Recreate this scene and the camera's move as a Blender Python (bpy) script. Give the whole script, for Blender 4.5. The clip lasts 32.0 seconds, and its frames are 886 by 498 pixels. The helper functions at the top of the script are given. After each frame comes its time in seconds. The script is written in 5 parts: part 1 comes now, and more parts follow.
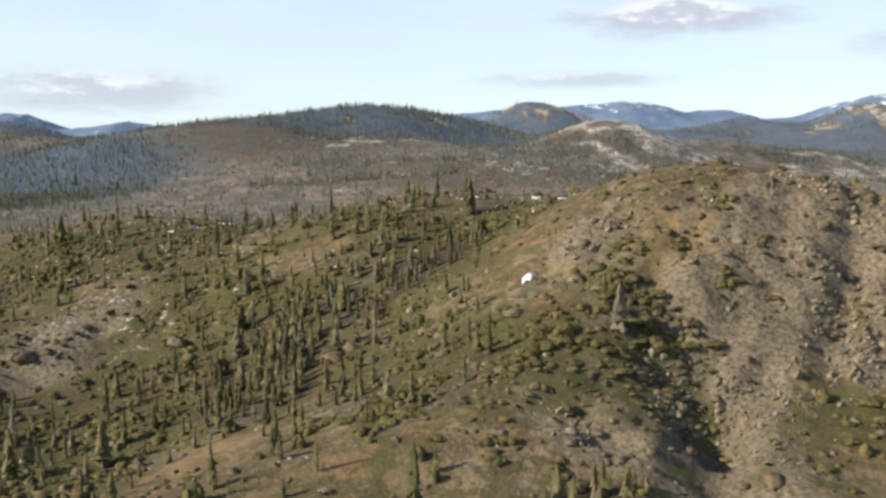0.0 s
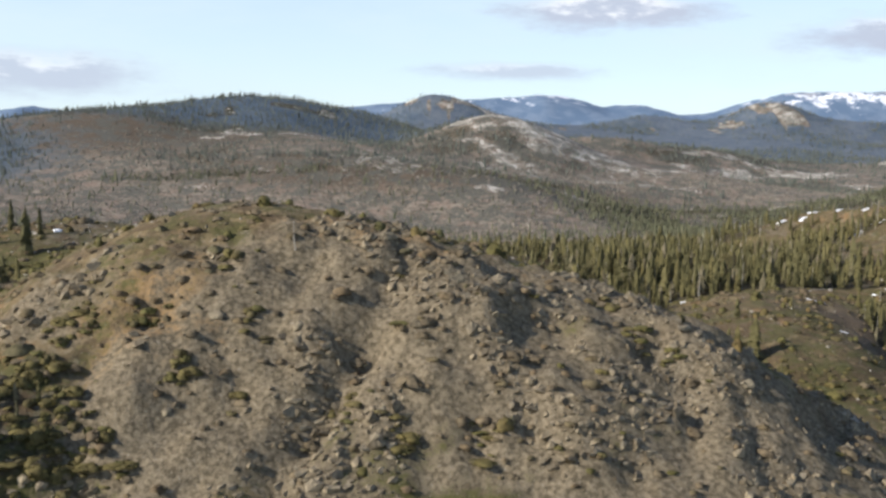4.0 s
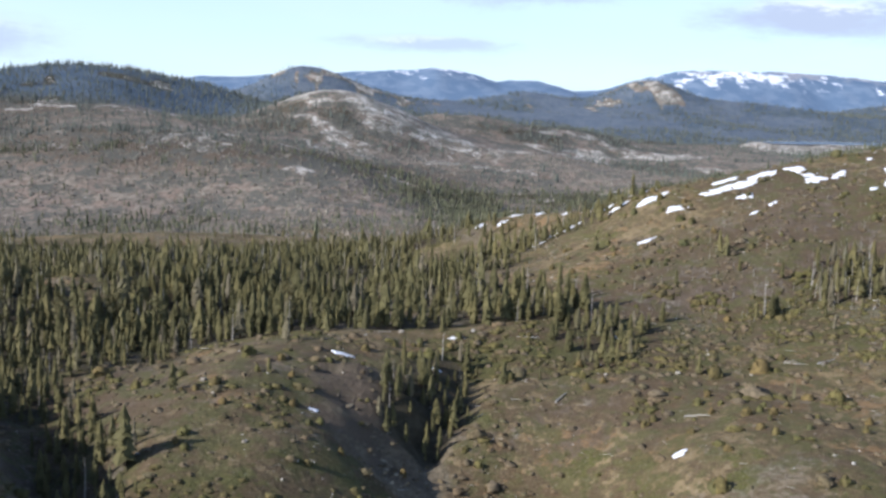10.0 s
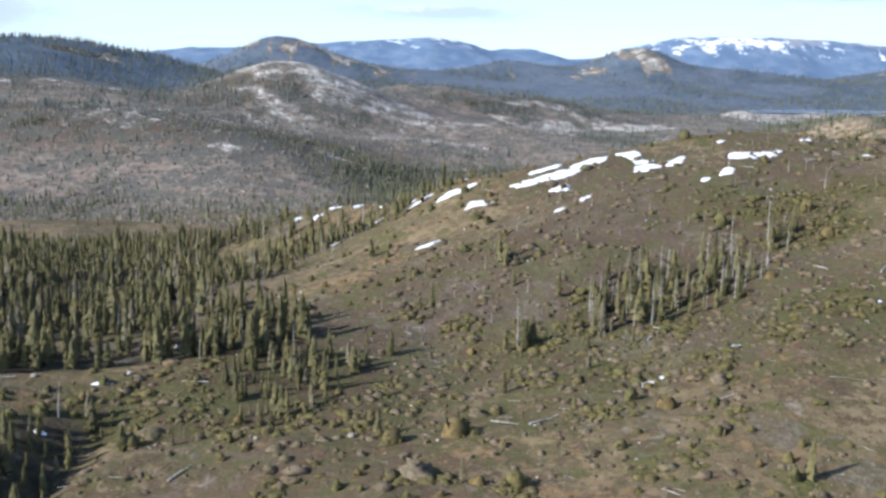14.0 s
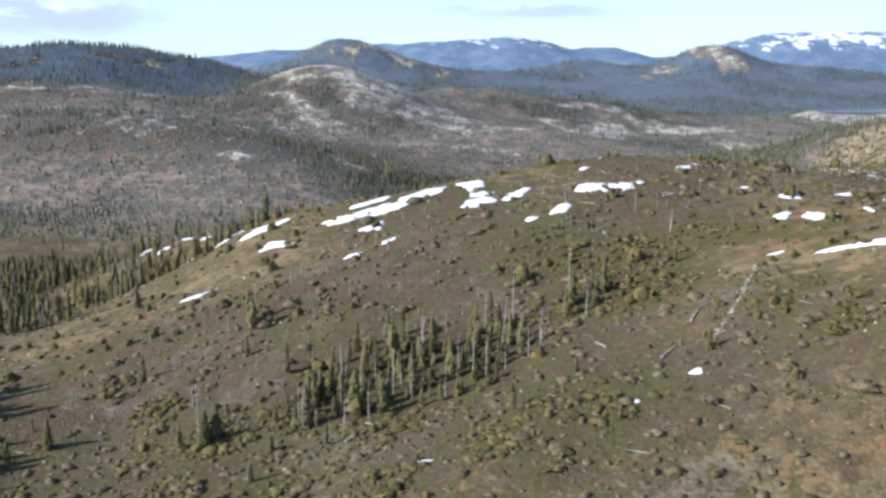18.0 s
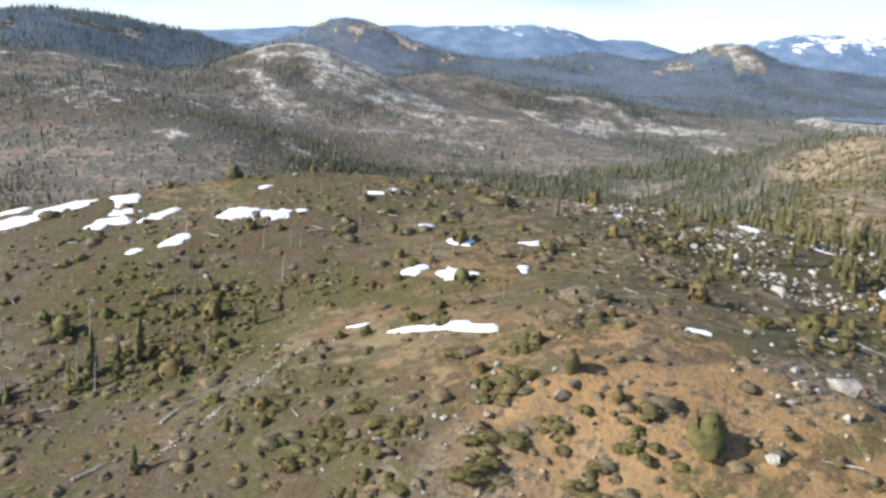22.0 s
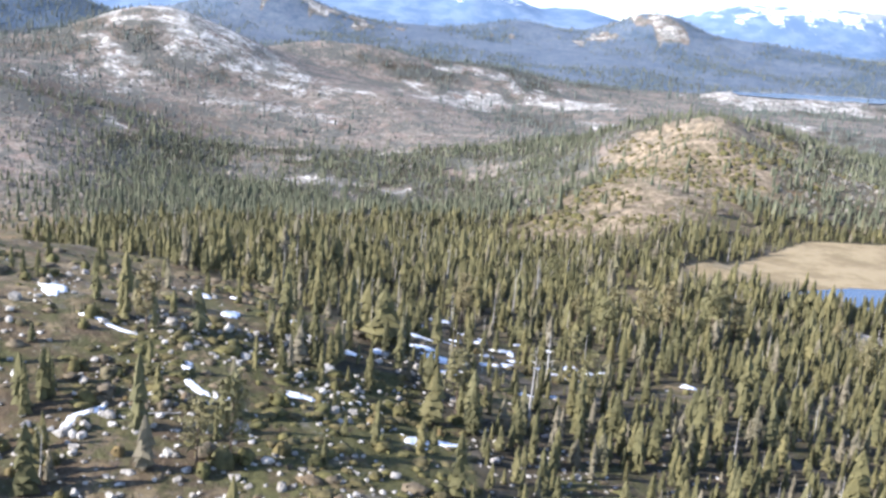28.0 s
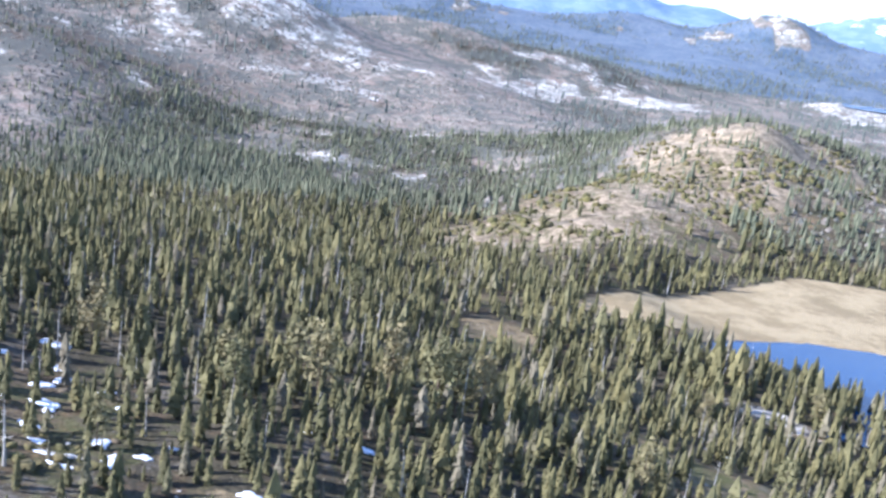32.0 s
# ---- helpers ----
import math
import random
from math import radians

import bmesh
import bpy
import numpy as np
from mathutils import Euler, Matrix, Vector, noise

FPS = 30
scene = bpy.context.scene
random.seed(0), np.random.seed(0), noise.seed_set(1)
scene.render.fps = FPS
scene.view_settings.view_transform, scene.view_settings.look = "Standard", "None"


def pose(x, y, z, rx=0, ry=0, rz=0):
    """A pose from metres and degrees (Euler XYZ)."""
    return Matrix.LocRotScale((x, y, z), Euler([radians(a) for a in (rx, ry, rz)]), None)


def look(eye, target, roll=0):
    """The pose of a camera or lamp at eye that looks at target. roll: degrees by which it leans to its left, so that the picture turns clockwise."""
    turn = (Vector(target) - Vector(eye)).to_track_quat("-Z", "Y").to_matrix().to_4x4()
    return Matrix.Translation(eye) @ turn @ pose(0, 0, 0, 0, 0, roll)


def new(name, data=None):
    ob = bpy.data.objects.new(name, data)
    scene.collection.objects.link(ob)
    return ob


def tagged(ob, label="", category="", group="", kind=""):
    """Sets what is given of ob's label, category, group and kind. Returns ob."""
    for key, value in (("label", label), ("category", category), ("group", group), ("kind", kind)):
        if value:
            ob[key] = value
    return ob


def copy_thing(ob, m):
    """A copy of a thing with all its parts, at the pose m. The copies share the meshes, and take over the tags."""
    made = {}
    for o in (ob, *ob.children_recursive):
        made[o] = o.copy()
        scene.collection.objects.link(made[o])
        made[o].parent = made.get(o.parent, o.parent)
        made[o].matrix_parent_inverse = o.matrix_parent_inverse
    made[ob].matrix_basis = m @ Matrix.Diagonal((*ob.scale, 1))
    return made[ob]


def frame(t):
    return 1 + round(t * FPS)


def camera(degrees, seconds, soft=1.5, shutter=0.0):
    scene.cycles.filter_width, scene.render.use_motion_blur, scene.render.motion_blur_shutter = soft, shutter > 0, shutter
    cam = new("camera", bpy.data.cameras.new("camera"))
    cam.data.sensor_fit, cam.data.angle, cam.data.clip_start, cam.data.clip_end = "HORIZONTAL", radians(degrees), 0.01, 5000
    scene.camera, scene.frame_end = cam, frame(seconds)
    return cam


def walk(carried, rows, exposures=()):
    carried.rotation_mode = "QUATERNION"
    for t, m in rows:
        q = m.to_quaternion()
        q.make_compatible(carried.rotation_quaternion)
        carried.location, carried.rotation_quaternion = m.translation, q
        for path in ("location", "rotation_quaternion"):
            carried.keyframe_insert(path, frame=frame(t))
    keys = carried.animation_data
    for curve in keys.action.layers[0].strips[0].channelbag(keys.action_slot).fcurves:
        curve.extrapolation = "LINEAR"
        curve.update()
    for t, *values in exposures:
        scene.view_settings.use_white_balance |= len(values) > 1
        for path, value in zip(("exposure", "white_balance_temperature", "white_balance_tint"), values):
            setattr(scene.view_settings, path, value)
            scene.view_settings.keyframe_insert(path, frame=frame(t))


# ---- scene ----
cam = camera(47.4, 32.0, soft=2.9)
METRES, EYE, TILT, LEAN, TURN = 700.0, 100.0, -6.5, 0.0, 0.0
ROWS = [
    (0.0, 0.0, 0.0, 0.0, 0.0, 0.0, -0.0),
    (0.5, 0.012, 0.0075, 0.0021, -0.7, 0.05, -0.01),
    (1.0, 0.0248, 0.0148, 0.0044, -1.2, 0.01, 0.03),
    (1.5, 0.0377, 0.0213, 0.0065, -1.74, 0.04, -0.06),
    (2.0, 0.0502, 0.0281, 0.0085, -2.25, 0.21, -0.34),
    (2.5, 0.0632, 0.0347, 0.0104, -2.52, 0.24, -0.44),
    (3.0, 0.0756, 0.0426, 0.0126, -2.88, 0.02, -0.61),
    (3.5, 0.0885, 0.0495, 0.0145, -3.36, -0.31, -0.59),
    (4.0, 0.1018, 0.0564, 0.0166, -3.88, -0.55, -0.55),
    (4.5, 0.115, 0.0638, 0.0185, -4.81, -0.58, -0.61),
    (6.5, 0.1678, 0.0943, 0.026, -8.48, 0.23, -0.38),
    (7.0, 0.1818, 0.1029, 0.0277, -8.79, 0.76, -0.08),
    (7.5, 0.1947, 0.1103, 0.0294, -8.98, 0.89, -0.1),
    (8.0, 0.208, 0.1164, 0.0311, -8.86, 0.46, -0.26),
    (8.5, 0.2205, 0.1226, 0.0327, -8.84, -0.13, -0.59),
    (9.0, 0.2341, 0.1282, 0.0343, -8.76, -0.77, -0.75),
    (9.5, 0.2467, 0.1329, 0.0357, -8.78, -1.47, -0.92),
    (10.0, 0.2602, 0.1372, 0.0372, -8.68, -2.05, -1.0),
    (10.5, 0.2734, 0.1446, 0.0384, -8.63, -2.22, -1.06),
    (11.0, 0.2873, 0.1528, 0.04, -8.54, -2.39, -1.07),
    (11.5, 0.3009, 0.1611, 0.0416, -8.5, -2.61, -1.08),
    (12.0, 0.3154, 0.1692, 0.0433, -8.38, -2.9, -1.01),
    (12.5, 0.3286, 0.1759, 0.0448, -8.4, -3.2, -1.05),
    (13.0, 0.3426, 0.1829, 0.0463, -8.33, -3.46, -0.86),
    (13.5, 0.356, 0.1899, 0.0479, -8.28, -3.65, -0.74),
    (14.0, 0.37, 0.1977, 0.0494, -8.11, -3.77, -0.56),
    (14.5, 0.3831, 0.2034, 0.051, -7.96, -3.73, -0.61),
    (16.5, 0.4363, 0.2281, 0.0579, -5.18, -4.36, -0.26),
    (17.0, 0.4503, 0.2357, 0.0594, -4.33, -4.61, -0.02),
    (17.5, 0.4651, 0.2441, 0.061, -3.31, -4.41, -0.03),
    (18.0, 0.4788, 0.2516, 0.0628, -2.7, -3.85, -0.48),
    (18.5, 0.4929, 0.2597, 0.0646, -2.39, -3.26, -0.95),
    (19.0, 0.5068, 0.2681, 0.0663, -2.48, -2.7, -1.39),
    (19.5, 0.5203, 0.2754, 0.0681, -2.74, -2.14, -1.92),
    (20.0, 0.5345, 0.2834, 0.0698, -2.78, -1.54, -2.67),
    (20.5, 0.5482, 0.2908, 0.0717, -2.69, -1.84, -2.83),
    (21.0, 0.5623, 0.2982, 0.0737, -2.07, -3.57, -2.05),
    (21.5, 0.5755, 0.3067, 0.0758, -1.56, -4.83, -2.28),
    (22.0, 0.59, 0.3149, 0.0771, -0.76, -4.81, -3.63),
    (22.5, 0.6038, 0.3237, 0.0789, -2.91, -2.73, -4.09),
    (23.0, 0.6182, 0.334, 0.0813, -7.24, -2.23, -3.59),
    (23.5, 0.6332, 0.3431, 0.083, -12.73, -2.43, -2.22),
    (24.0, 0.6462, 0.3491, 0.085, -15.5, -2.77, -1.39),
    (24.5, 0.6595, 0.3556, 0.087, -13.52, -2.55, -1.11),
    (25.0, 0.673, 0.3648, 0.0891, -11.65, -2.16, -1.2),
    (25.5, 0.6877, 0.3731, 0.0914, -9.73, -2.41, -1.0),
    (27.5, 0.7342, 0.3953, 0.0986, -3.85, -6.36, -3.61),
    (28.0, 0.7487, 0.4037, 0.1001, -2.72, -6.54, -4.23),
    (28.5, 0.7627, 0.4127, 0.1015, -1.93, -6.42, -4.64),
    (29.0, 0.7778, 0.4232, 0.1029, -1.11, -6.47, -5.01),
    (29.5, 0.7912, 0.4349, 0.1033, -0.5, -6.47, -5.91),
    (30.0, 0.8052, 0.4483, 0.1042, 0.23, -6.59, -6.79),
    (30.5, 0.8193, 0.4579, 0.1052, 1.21, -6.7, -7.36),
    (31.0, 0.8327, 0.4685, 0.1063, 2.22, -6.95, -8.06),
    (31.5, 0.8465, 0.48, 0.1075, 3.41, -7.38, -8.51),
    (32.0, 0.8592, 0.4918, 0.1085, 4.68, -8.06, -8.87),
]
walk(cam, [(t, pose(0, 0, EYE, TILT, LEAN, TURN) @ pose(METRES * x, METRES * y, METRES * z, 90 + pitch, roll, yaw)) for t, x, y, z, yaw, pitch, roll in ROWS],
     exposures=[(0.0, 0.3, 6700, 11), (1.0, 0.23, 6450, 11), (4.5, 0.26, 6350, 11), (8.0, 0.2, 5900, 12), (12.0, 0.54, 5700, 13), (14.5, 0.53, 5600, 12), (17.0, 0.68, 5700, 11), (17.8, 0.5, 5700, 10), (19.0, 0.32, 5870, 12), (20.5, 0.42, 5920, 12), (22.0, 0.6, 6000, 11), (23.0, 0.46, 5900, 10), (24.0, 0.5, 5850, 10), (25.5, 0.75, 5800, 11), (27.5, 1.3, 5680, 14), (29.0, 1.32, 5400, 17), (32.0, 1.52, 5100, 17)])

# ---------------------------------------------------------------- light
SUN_AZ, SUN_EL = -108.0, 29.0  # degrees: azimuth from +y towards +x, height over the horizon
sun = new("sun", bpy.data.lights.new("sun", "SUN"))
sun.data.energy, sun.data.angle, sun.data.color = 5.0, radians(0.6), (1.0, 0.93, 0.83)
sun_way = Vector((math.sin(radians(SUN_AZ)) * math.cos(radians(SUN_EL)), math.cos(radians(SUN_AZ)) * math.cos(radians(SUN_EL)), math.sin(radians(SUN_EL))))
sun.matrix_world = look(sun_way * 900 + Vector((300, 400, 0)), (300, 400, 0))


class Nodes:
    """Short hand for building a node tree."""

    def __init__(self, tree):
        self.tree = tree
        tree.nodes.clear()

    def add(self, kind, out=0, **given):
        node = self.tree.nodes.new(kind)
        for key, value in given.items():
            if key.startswith("in_"):
                socket = node.inputs[int(key[3:])]
                self.put(socket, value)
            else:
                setattr(node, key, value)
        return node.outputs[out] if len(node.outputs) else node

    def put(self, socket, value):
        if isinstance(value, bpy.types.NodeSocket):
            self.tree.links.new(value, socket)
        else:
            socket.default_value = value

    def math(self, op, a, b=0.0, c=0.0):
        return self.add("ShaderNodeMath", operation=op, in_0=a, in_1=b, in_2=c)

    def mix(self, fac, a, b):
        node = self.tree.nodes.new("ShaderNodeMix")
        node.data_type = "RGBA"
        for name, value in (("Factor_Float", fac), ("A_Color", a), ("B_Color", b)):
            socket = next(s for s in node.inputs if s.identifier == name)
            self.put(socket, (*value, 1.0) if isinstance(value, tuple) and len(value) == 3 else value)
        return next(s for s in node.outputs if s.identifier == "Result_Color")

    def step(self, value, low, high):
        return self.add("ShaderNodeMapRange", interpolation_type="SMOOTHSTEP", in_0=value, in_1=low, in_2=high)

    def noise(self, where, scale, detail=4.0, rough=0.55):
        return self.add("ShaderNodeTexNoise", in_0=where, in_2=scale, in_3=detail, in_4=rough)


world = bpy.data.worlds.new("world")
scene.world, world.use_nodes = world, True
w = Nodes(world.node_tree)
air = w.add("ShaderNodeTexSky", sky_type="NISHITA", sun_disc=False, sun_elevation=radians(SUN_EL), sun_rotation=radians(SUN_AZ), altitude=2000.0, air_density=0.8, dust_density=1.8)
way = w.add("ShaderNodeTexCoord")
axes = w.tree.nodes.new("ShaderNodeSeparateXYZ")
w.tree.links.new(way, axes.inputs[0])
azimuth = w.math("ARCTAN2", axes.outputs[0], axes.outputs[1])
height_angle = w.math("ARCSINE", axes.outputs[2])
flat_way = w.tree.nodes.new("ShaderNodeCombineXYZ")
w.put(flat_way.inputs[0], azimuth)
w.put(flat_way.inputs[1], w.math("MULTIPLY", height_angle, 3.2))
ragged = w.noise(flat_way.outputs[0], 14.0, 9.0, 0.66)
cloud = None
# azimuth, height, half width, half height in degrees, density
for az, el, wide, tall, dense in ((12.8, 6.3, 6.6, 1.25, 1.0), (-18.5, 2.3, 8.0, 1.5, 0.62), (7.5, 3.0, 6.0, 0.6, 0.55), (28.5, 4.9, 6.5, 1.4, 0.75), (38.0, 6.5, 9.0, 1.8, 0.7),
                                  (-34.0, 6.0, 10.0, 1.5, 0.6), (2.0, 9.5, 12.0, 0.9, 0.35), (24.0, 10.5, 14.0, 1.4, 0.5), (60.0, 9.0, 14.0, 2.5, 0.7), (-70.0, 10.0, 16.0, 3.0, 0.6)):
    across = w.math("DIVIDE", w.math("SUBTRACT", azimuth, radians(az)), radians(wide))
    up = w.math("DIVIDE", w.math("SUBTRACT", height_angle, radians(el)), radians(tall))
    away = w.math("SQRT", w.math("ADD", w.math("MULTIPLY", across, across), w.math("MULTIPLY", up, up)))
    away = w.math("ADD", away, w.math("MULTIPLY", w.math("SUBTRACT", ragged, 0.5), 1.6))
    here = w.math("MINIMUM", w.math("MULTIPLY", w.step(away, 1.15, 0.25), 1.35 * dense), 1.0)
    top = w.math("MULTIPLY", here, w.step(w.math("ADD", up, w.math("MULTIPLY", w.math("SUBTRACT", ragged, 0.5), 4.0)), 0.0, 0.7))
    crown = top if cloud is None else w.math("MAXIMUM", crown, top)
    cloud = here if cloud is None else w.math("MAXIMUM", cloud, here)
veil = w.step(w.noise(flat_way.outputs[0], 3.0, 5.0, 0.6), 0.38, 0.72)
sky_colour = w.mix(w.math("MULTIPLY", w.math("ADD", w.math("MULTIPLY", veil, 0.25), 0.66), w.step(height_angle, radians(26), radians(8))), air, (4.0, 4.8, 5.25))
sky_colour = w.mix(cloud, sky_colour, w.mix(crown, (3.05, 3.4, 4.05), (5.6, 5.8, 6.0)))
light = w.add("ShaderNodeBackground", in_0=sky_colour, in_1=0.16)
w.add("ShaderNodeOutputWorld", in_0=light)

# ---------------------------------------------------------------- lie of the land
HILLS = []


def hill(x, y, rise, along, across, turn):
    """A rounded rise (or hollow) of the ground: place, height, half lengths in metres, turn in degrees."""
    HILLS.append((x, y, rise, along, across, math.cos(radians(turn)), math.sin(radians(turn))))


# rocky bluff above the first gully
hill(0, 140, 8, 60, 28, 30)
hill(60, 160, -4.9, 28, 28, 0)
hill(-60, 180, -2.6, 60, 28, 90)
hill(40, 180, 6.7, 60, 28, 0)
hill(80, 180, 6.6, 28, 28, 0)
hill(120, 180, 12, 28, 28, 0)
hill(40, 200, 7, 28, 28, 0)
hill(-20, 220, 5.4, 28, 28, 0)
hill(60, 220, 35.6, 75, 75, 0)
hill(100, 240, 4.3, 60, 28, 0)
hill(0, 260, 12.7, 60, 28, 30)
hill(-80, 280, 26.9, 75, 75, 0)
hill(-100, 300, 4.6, 60, 28, 30)
# knob and wooded bench
hill(180, 220, -6.6, 60, 28, -30)
hill(220, 260, -15.7, 28, 28, 0)
hill(260, 260, 4, 28, 28, 0)
hill(180, 300, 9.3, 60, 28, 90)
hill(160, 340, -2.2, 28, 28, 0)
hill(240, 340, 2.5, 28, 28, 0)
hill(120, 400, 7.1, 60, 28, 30)
hill(200, 500, -0.3, 75, 75, 0)
# long brown ridge with the snow patches
hill(320, 280, 4.2, 60, 28, 30)
hill(360, 320, 2.7, 28, 28, 0)
hill(440, 320, 10, 60, 28, -30)
hill(380, 360, -3.6, 28, 28, 0)
hill(320, 380, 2.2, 28, 28, 0)
hill(460, 380, 43.4, 120, 120, 0)
hill(380, 400, 6.8, 60, 28, 30)
hill(300, 440, 8.1, 28, 28, 0)
hill(360, 440, 19, 110, 45, 30)
# boulder slope and wooded flat by the pond
hill(500, 280, 8.2, 110, 45, 30)
hill(500, 340, -3.6, 28, 28, 0)
hill(480, 380, -5.9, 28, 28, 0)
hill(640, 420, 11.1, 110, 45, 30)
hill(500, 440, 3.5, 60, 28, 30)
hill(540, 480, -2.8, 28, 28, 0)
hill(600, 480, 11.7, 75, 75, 0)
hill(500, 560, 9.7, 75, 75, 0)
hill(640, 560, -4.1, 60, 28, 0)
hill(680, 620, -0, 120, 120, 0)
# valley floor and the tan knoll
hill(300, 700, 18, 450, 450, 0)
hill(300, 700, -19.9, 300, 130, 30)
hill(600, 700, -6.1, 110, 45, 0)
hill(640, 700, 16.7, 110, 45, 90)
hill(680, 700, -8.2, 110, 45, 30)
hill(0, 800, -13.1, 300, 130, -30)
hill(700, 800, 12.1, 110, 110, 0)
hill(-600, 900, -28.2, 450, 450, 0)
hill(0, 900, -29.2, 260, 260, 0)
hill(400, 900, -24.9, 300, 130, 30)
hill(600, 900, -17.8, 110, 110, 0)
hill(700, 900, 9.3, 110, 110, 0)
hill(900, 900, -10.9, 110, 110, 0)
# grey dome and the burnt hill
hill(200, 1000, -22.7, 300, 130, 0)
hill(600, 1000, -27.2, 110, 110, 0)
hill(700, 1000, 31.9, 110, 110, 0)
hill(800, 1000, 17.3, 150, 150, 0)
hill(200, 1100, 3.2, 110, 110, 0)
hill(400, 1100, -21.4, 300, 130, 30)
hill(400, 1100, -12.4, 110, 110, 0)
hill(100, 1200, 15.1, 300, 130, -30)
hill(800, 1200, -4.8, 300, 130, -30)
hill(400, 1300, -19.2, 110, 110, 0)
hill(-400, 1400, 11.4, 300, 130, -30)
hill(700, 1400, -15.9, 300, 130, -30)
hill(0, 1500, 0.6, 300, 130, 30)
hill(100, 1500, -22.2, 110, 110, 0)
hill(200, 1500, 26.3, 110, 110, 0)
hill(300, 1500, 16.2, 300, 130, 30)
hill(300, 1500, 24.3, 110, 110, 0)
hill(2000, 1500, 25, 450, 450, 0)
hill(-200, 1600, 48.9, 300, 130, 30)
hill(200, 1600, 6.5, 110, 110, 0)
hill(400, 1600, -16, 300, 130, -30)
hill(700, 1600, -9.2, 300, 130, 30)
# far hills
hill(-400, 1700, 25.8, 260, 260, 0)
hill(-100, 1700, 8.7, 110, 110, 0)
hill(400, 1700, 31.9, 110, 110, 0)
hill(500, 1700, 14.8, 110, 110, 0)
hill(600, 1700, 17.1, 110, 110, 0)
hill(-100, 1800, 61, 450, 450, 0)
hill(100, 1800, 9.9, 110, 110, 0)
hill(300, 1800, -15.8, 110, 110, 0)
hill(700, 1800, 9.6, 110, 110, 0)
hill(100, 1900, -7.2, 300, 130, -30)
hill(500, 1900, -0.7, 300, 130, 30)
hill(-1300, 2000, 27.5, 450, 450, 0)
hill(-1200, 2000, 28.7, 450, 450, 0)
hill(-900, 2000, 24.8, 450, 450, 0)
hill(-900, 2000, 16.8, 110, 110, 0)
hill(-800, 2000, 12, 110, 110, 0)
hill(-600, 2000, -16.2, 150, 150, 0)
hill(-200, 2000, 6.6, 300, 130, 30)
hill(-500, 2200, 26.2, 110, 110, 0)
hill(400, 2300, 9.8, 260, 260, 0)
hill(600, 2300, 3.4, 110, 110, 0)
hill(800, 2400, -7, 260, 260, 0)
hill(0, 2500, 23.7, 450, 450, 0)
hill(200, 2500, 32.6, 300, 130, 0)
hill(200, 2500, 52.4, 110, 110, 0)
hill(300, 2500, 17.2, 110, 110, 0)
hill(1000, 2600, 53.8, 450, 450, 0)
hill(1100, 2600, 32.9, 110, 110, 0)
hill(1300, 2600, 35.4, 300, 130, -30)
hill(600, 2700, 14.4, 300, 130, 30)
hill(800, 2700, 22.8, 110, 110, 0)
hill(900, 2700, 6.3, 110, 110, 0)
hill(1100, 2700, 39.5, 110, 110, 0)
hill(1700, 2700, 23, 450, 450, 0)
hill(1900, 2700, 25.2, 450, 450, 0)
hill(2000, 2700, 25.6, 450, 450, 0)
hill(500, 2800, 29.6, 450, 450, 0)
# gullies down the bluff, the snowy crest, and the wooded skyline
hill(67, 166, -4.5, 14, 3.2, 60)
hill(99, 171, -1.6, 9, 2.6, 120)
hill(138, 180, -2.6, 10, 2.8, 55)
hill(112, 163, -1.8, 8, 2.6, 65)
hill(145, 258, -9, 34, 9, -69)
hill(215, 297, -5, 24, 6, 65)
hill(127, 252, 4.5, 34, 9, -69)
hill(84, 160, -1.4, 7, 2.4, 80)
hill(122, 176, 1.4, 6, 3, 70)
hill(88, 178, 1.3, 7, 2.6, 60)
hill(37, 140, -5, 18, 5, 95)
hill(345, 430, 4.0, 50, 13, 6)
hill(-240, 1590, -28, 190, 120, 0)
hill(-60, 1705, -7, 150, 60, 0)
hill(640, 608, -5.5, 36, 24, 20)
hill(636, 640, -4, 26, 24, 45)
hill(731, 948, 9, 24, 24, 0)
hill(790, 928, -13, 40, 38, 0)
hill(672, 915, -7, 28, 32, 0)
# snowy spur at the ridge's foot, the knoll's shoulder, swells of the far slope
hill(276, 487, 14, 42, 20, 140)
hill(699, 867, 12, 38, 38, 0)
hill(400, 1276, 9, 62, 60, 0)
hill(90, 744, 7, 120, 55, 0)
hill(607, 1697, -9, 110, 60, 0)
hill(1923, 2749, 29, 170, 140, 0)
hill(654, 792, 1.2, 34, 34, 0)
hill(673, 784, -2.8, 34, 34, 0)
hill(630, 751, -3.9, 40, 40, 0)
hill(712, 798, -1.4, 34, 34, 0)
hill(695, 827, 2.3, 34, 34, 0)
hill(614, 743, -3.0, 40, 40, 0)
hill(713, 840, 2.2, 34, 34, 0)
hill(719, 956, -2.7, 40, 40, 0)
hill(120, 710, 4.9, 80, 80, 0)
hill(97, 1187, -1.5, 100, 100, 0)
hill(220, 1270, -9.5, 100, 100, 0)
hill(241, 1023, 6.5, 90, 90, 0)
hill(169, 1069, 5.6, 90, 90, 0)
hill(276, 1134, -6.5, 90, 90, 0)
hill(4, 1110, 6.7, 110, 110, 0)
hill(-146, 1731, 3.0, 140, 140, 0)
hill(-18, 1472, 10.2, 120, 120, 0)
hill(658, 1742, 5.5, 110, 110, 0)
hill(698, 1328, -2.2, 110, 110, 0)
hill(524, 1478, 12.8, 110, 110, 0)
hill(628, 1443, 4.8, 110, 110, 0)
hill(607, 1697, -2.3, 100, 100, 0)
hill(714, 1556, -1.6, 110, 110, 0)
hill(399, 1276, 1.9, 80, 80, 0)
hill(267, 1568, 1.3, 110, 110, 0)


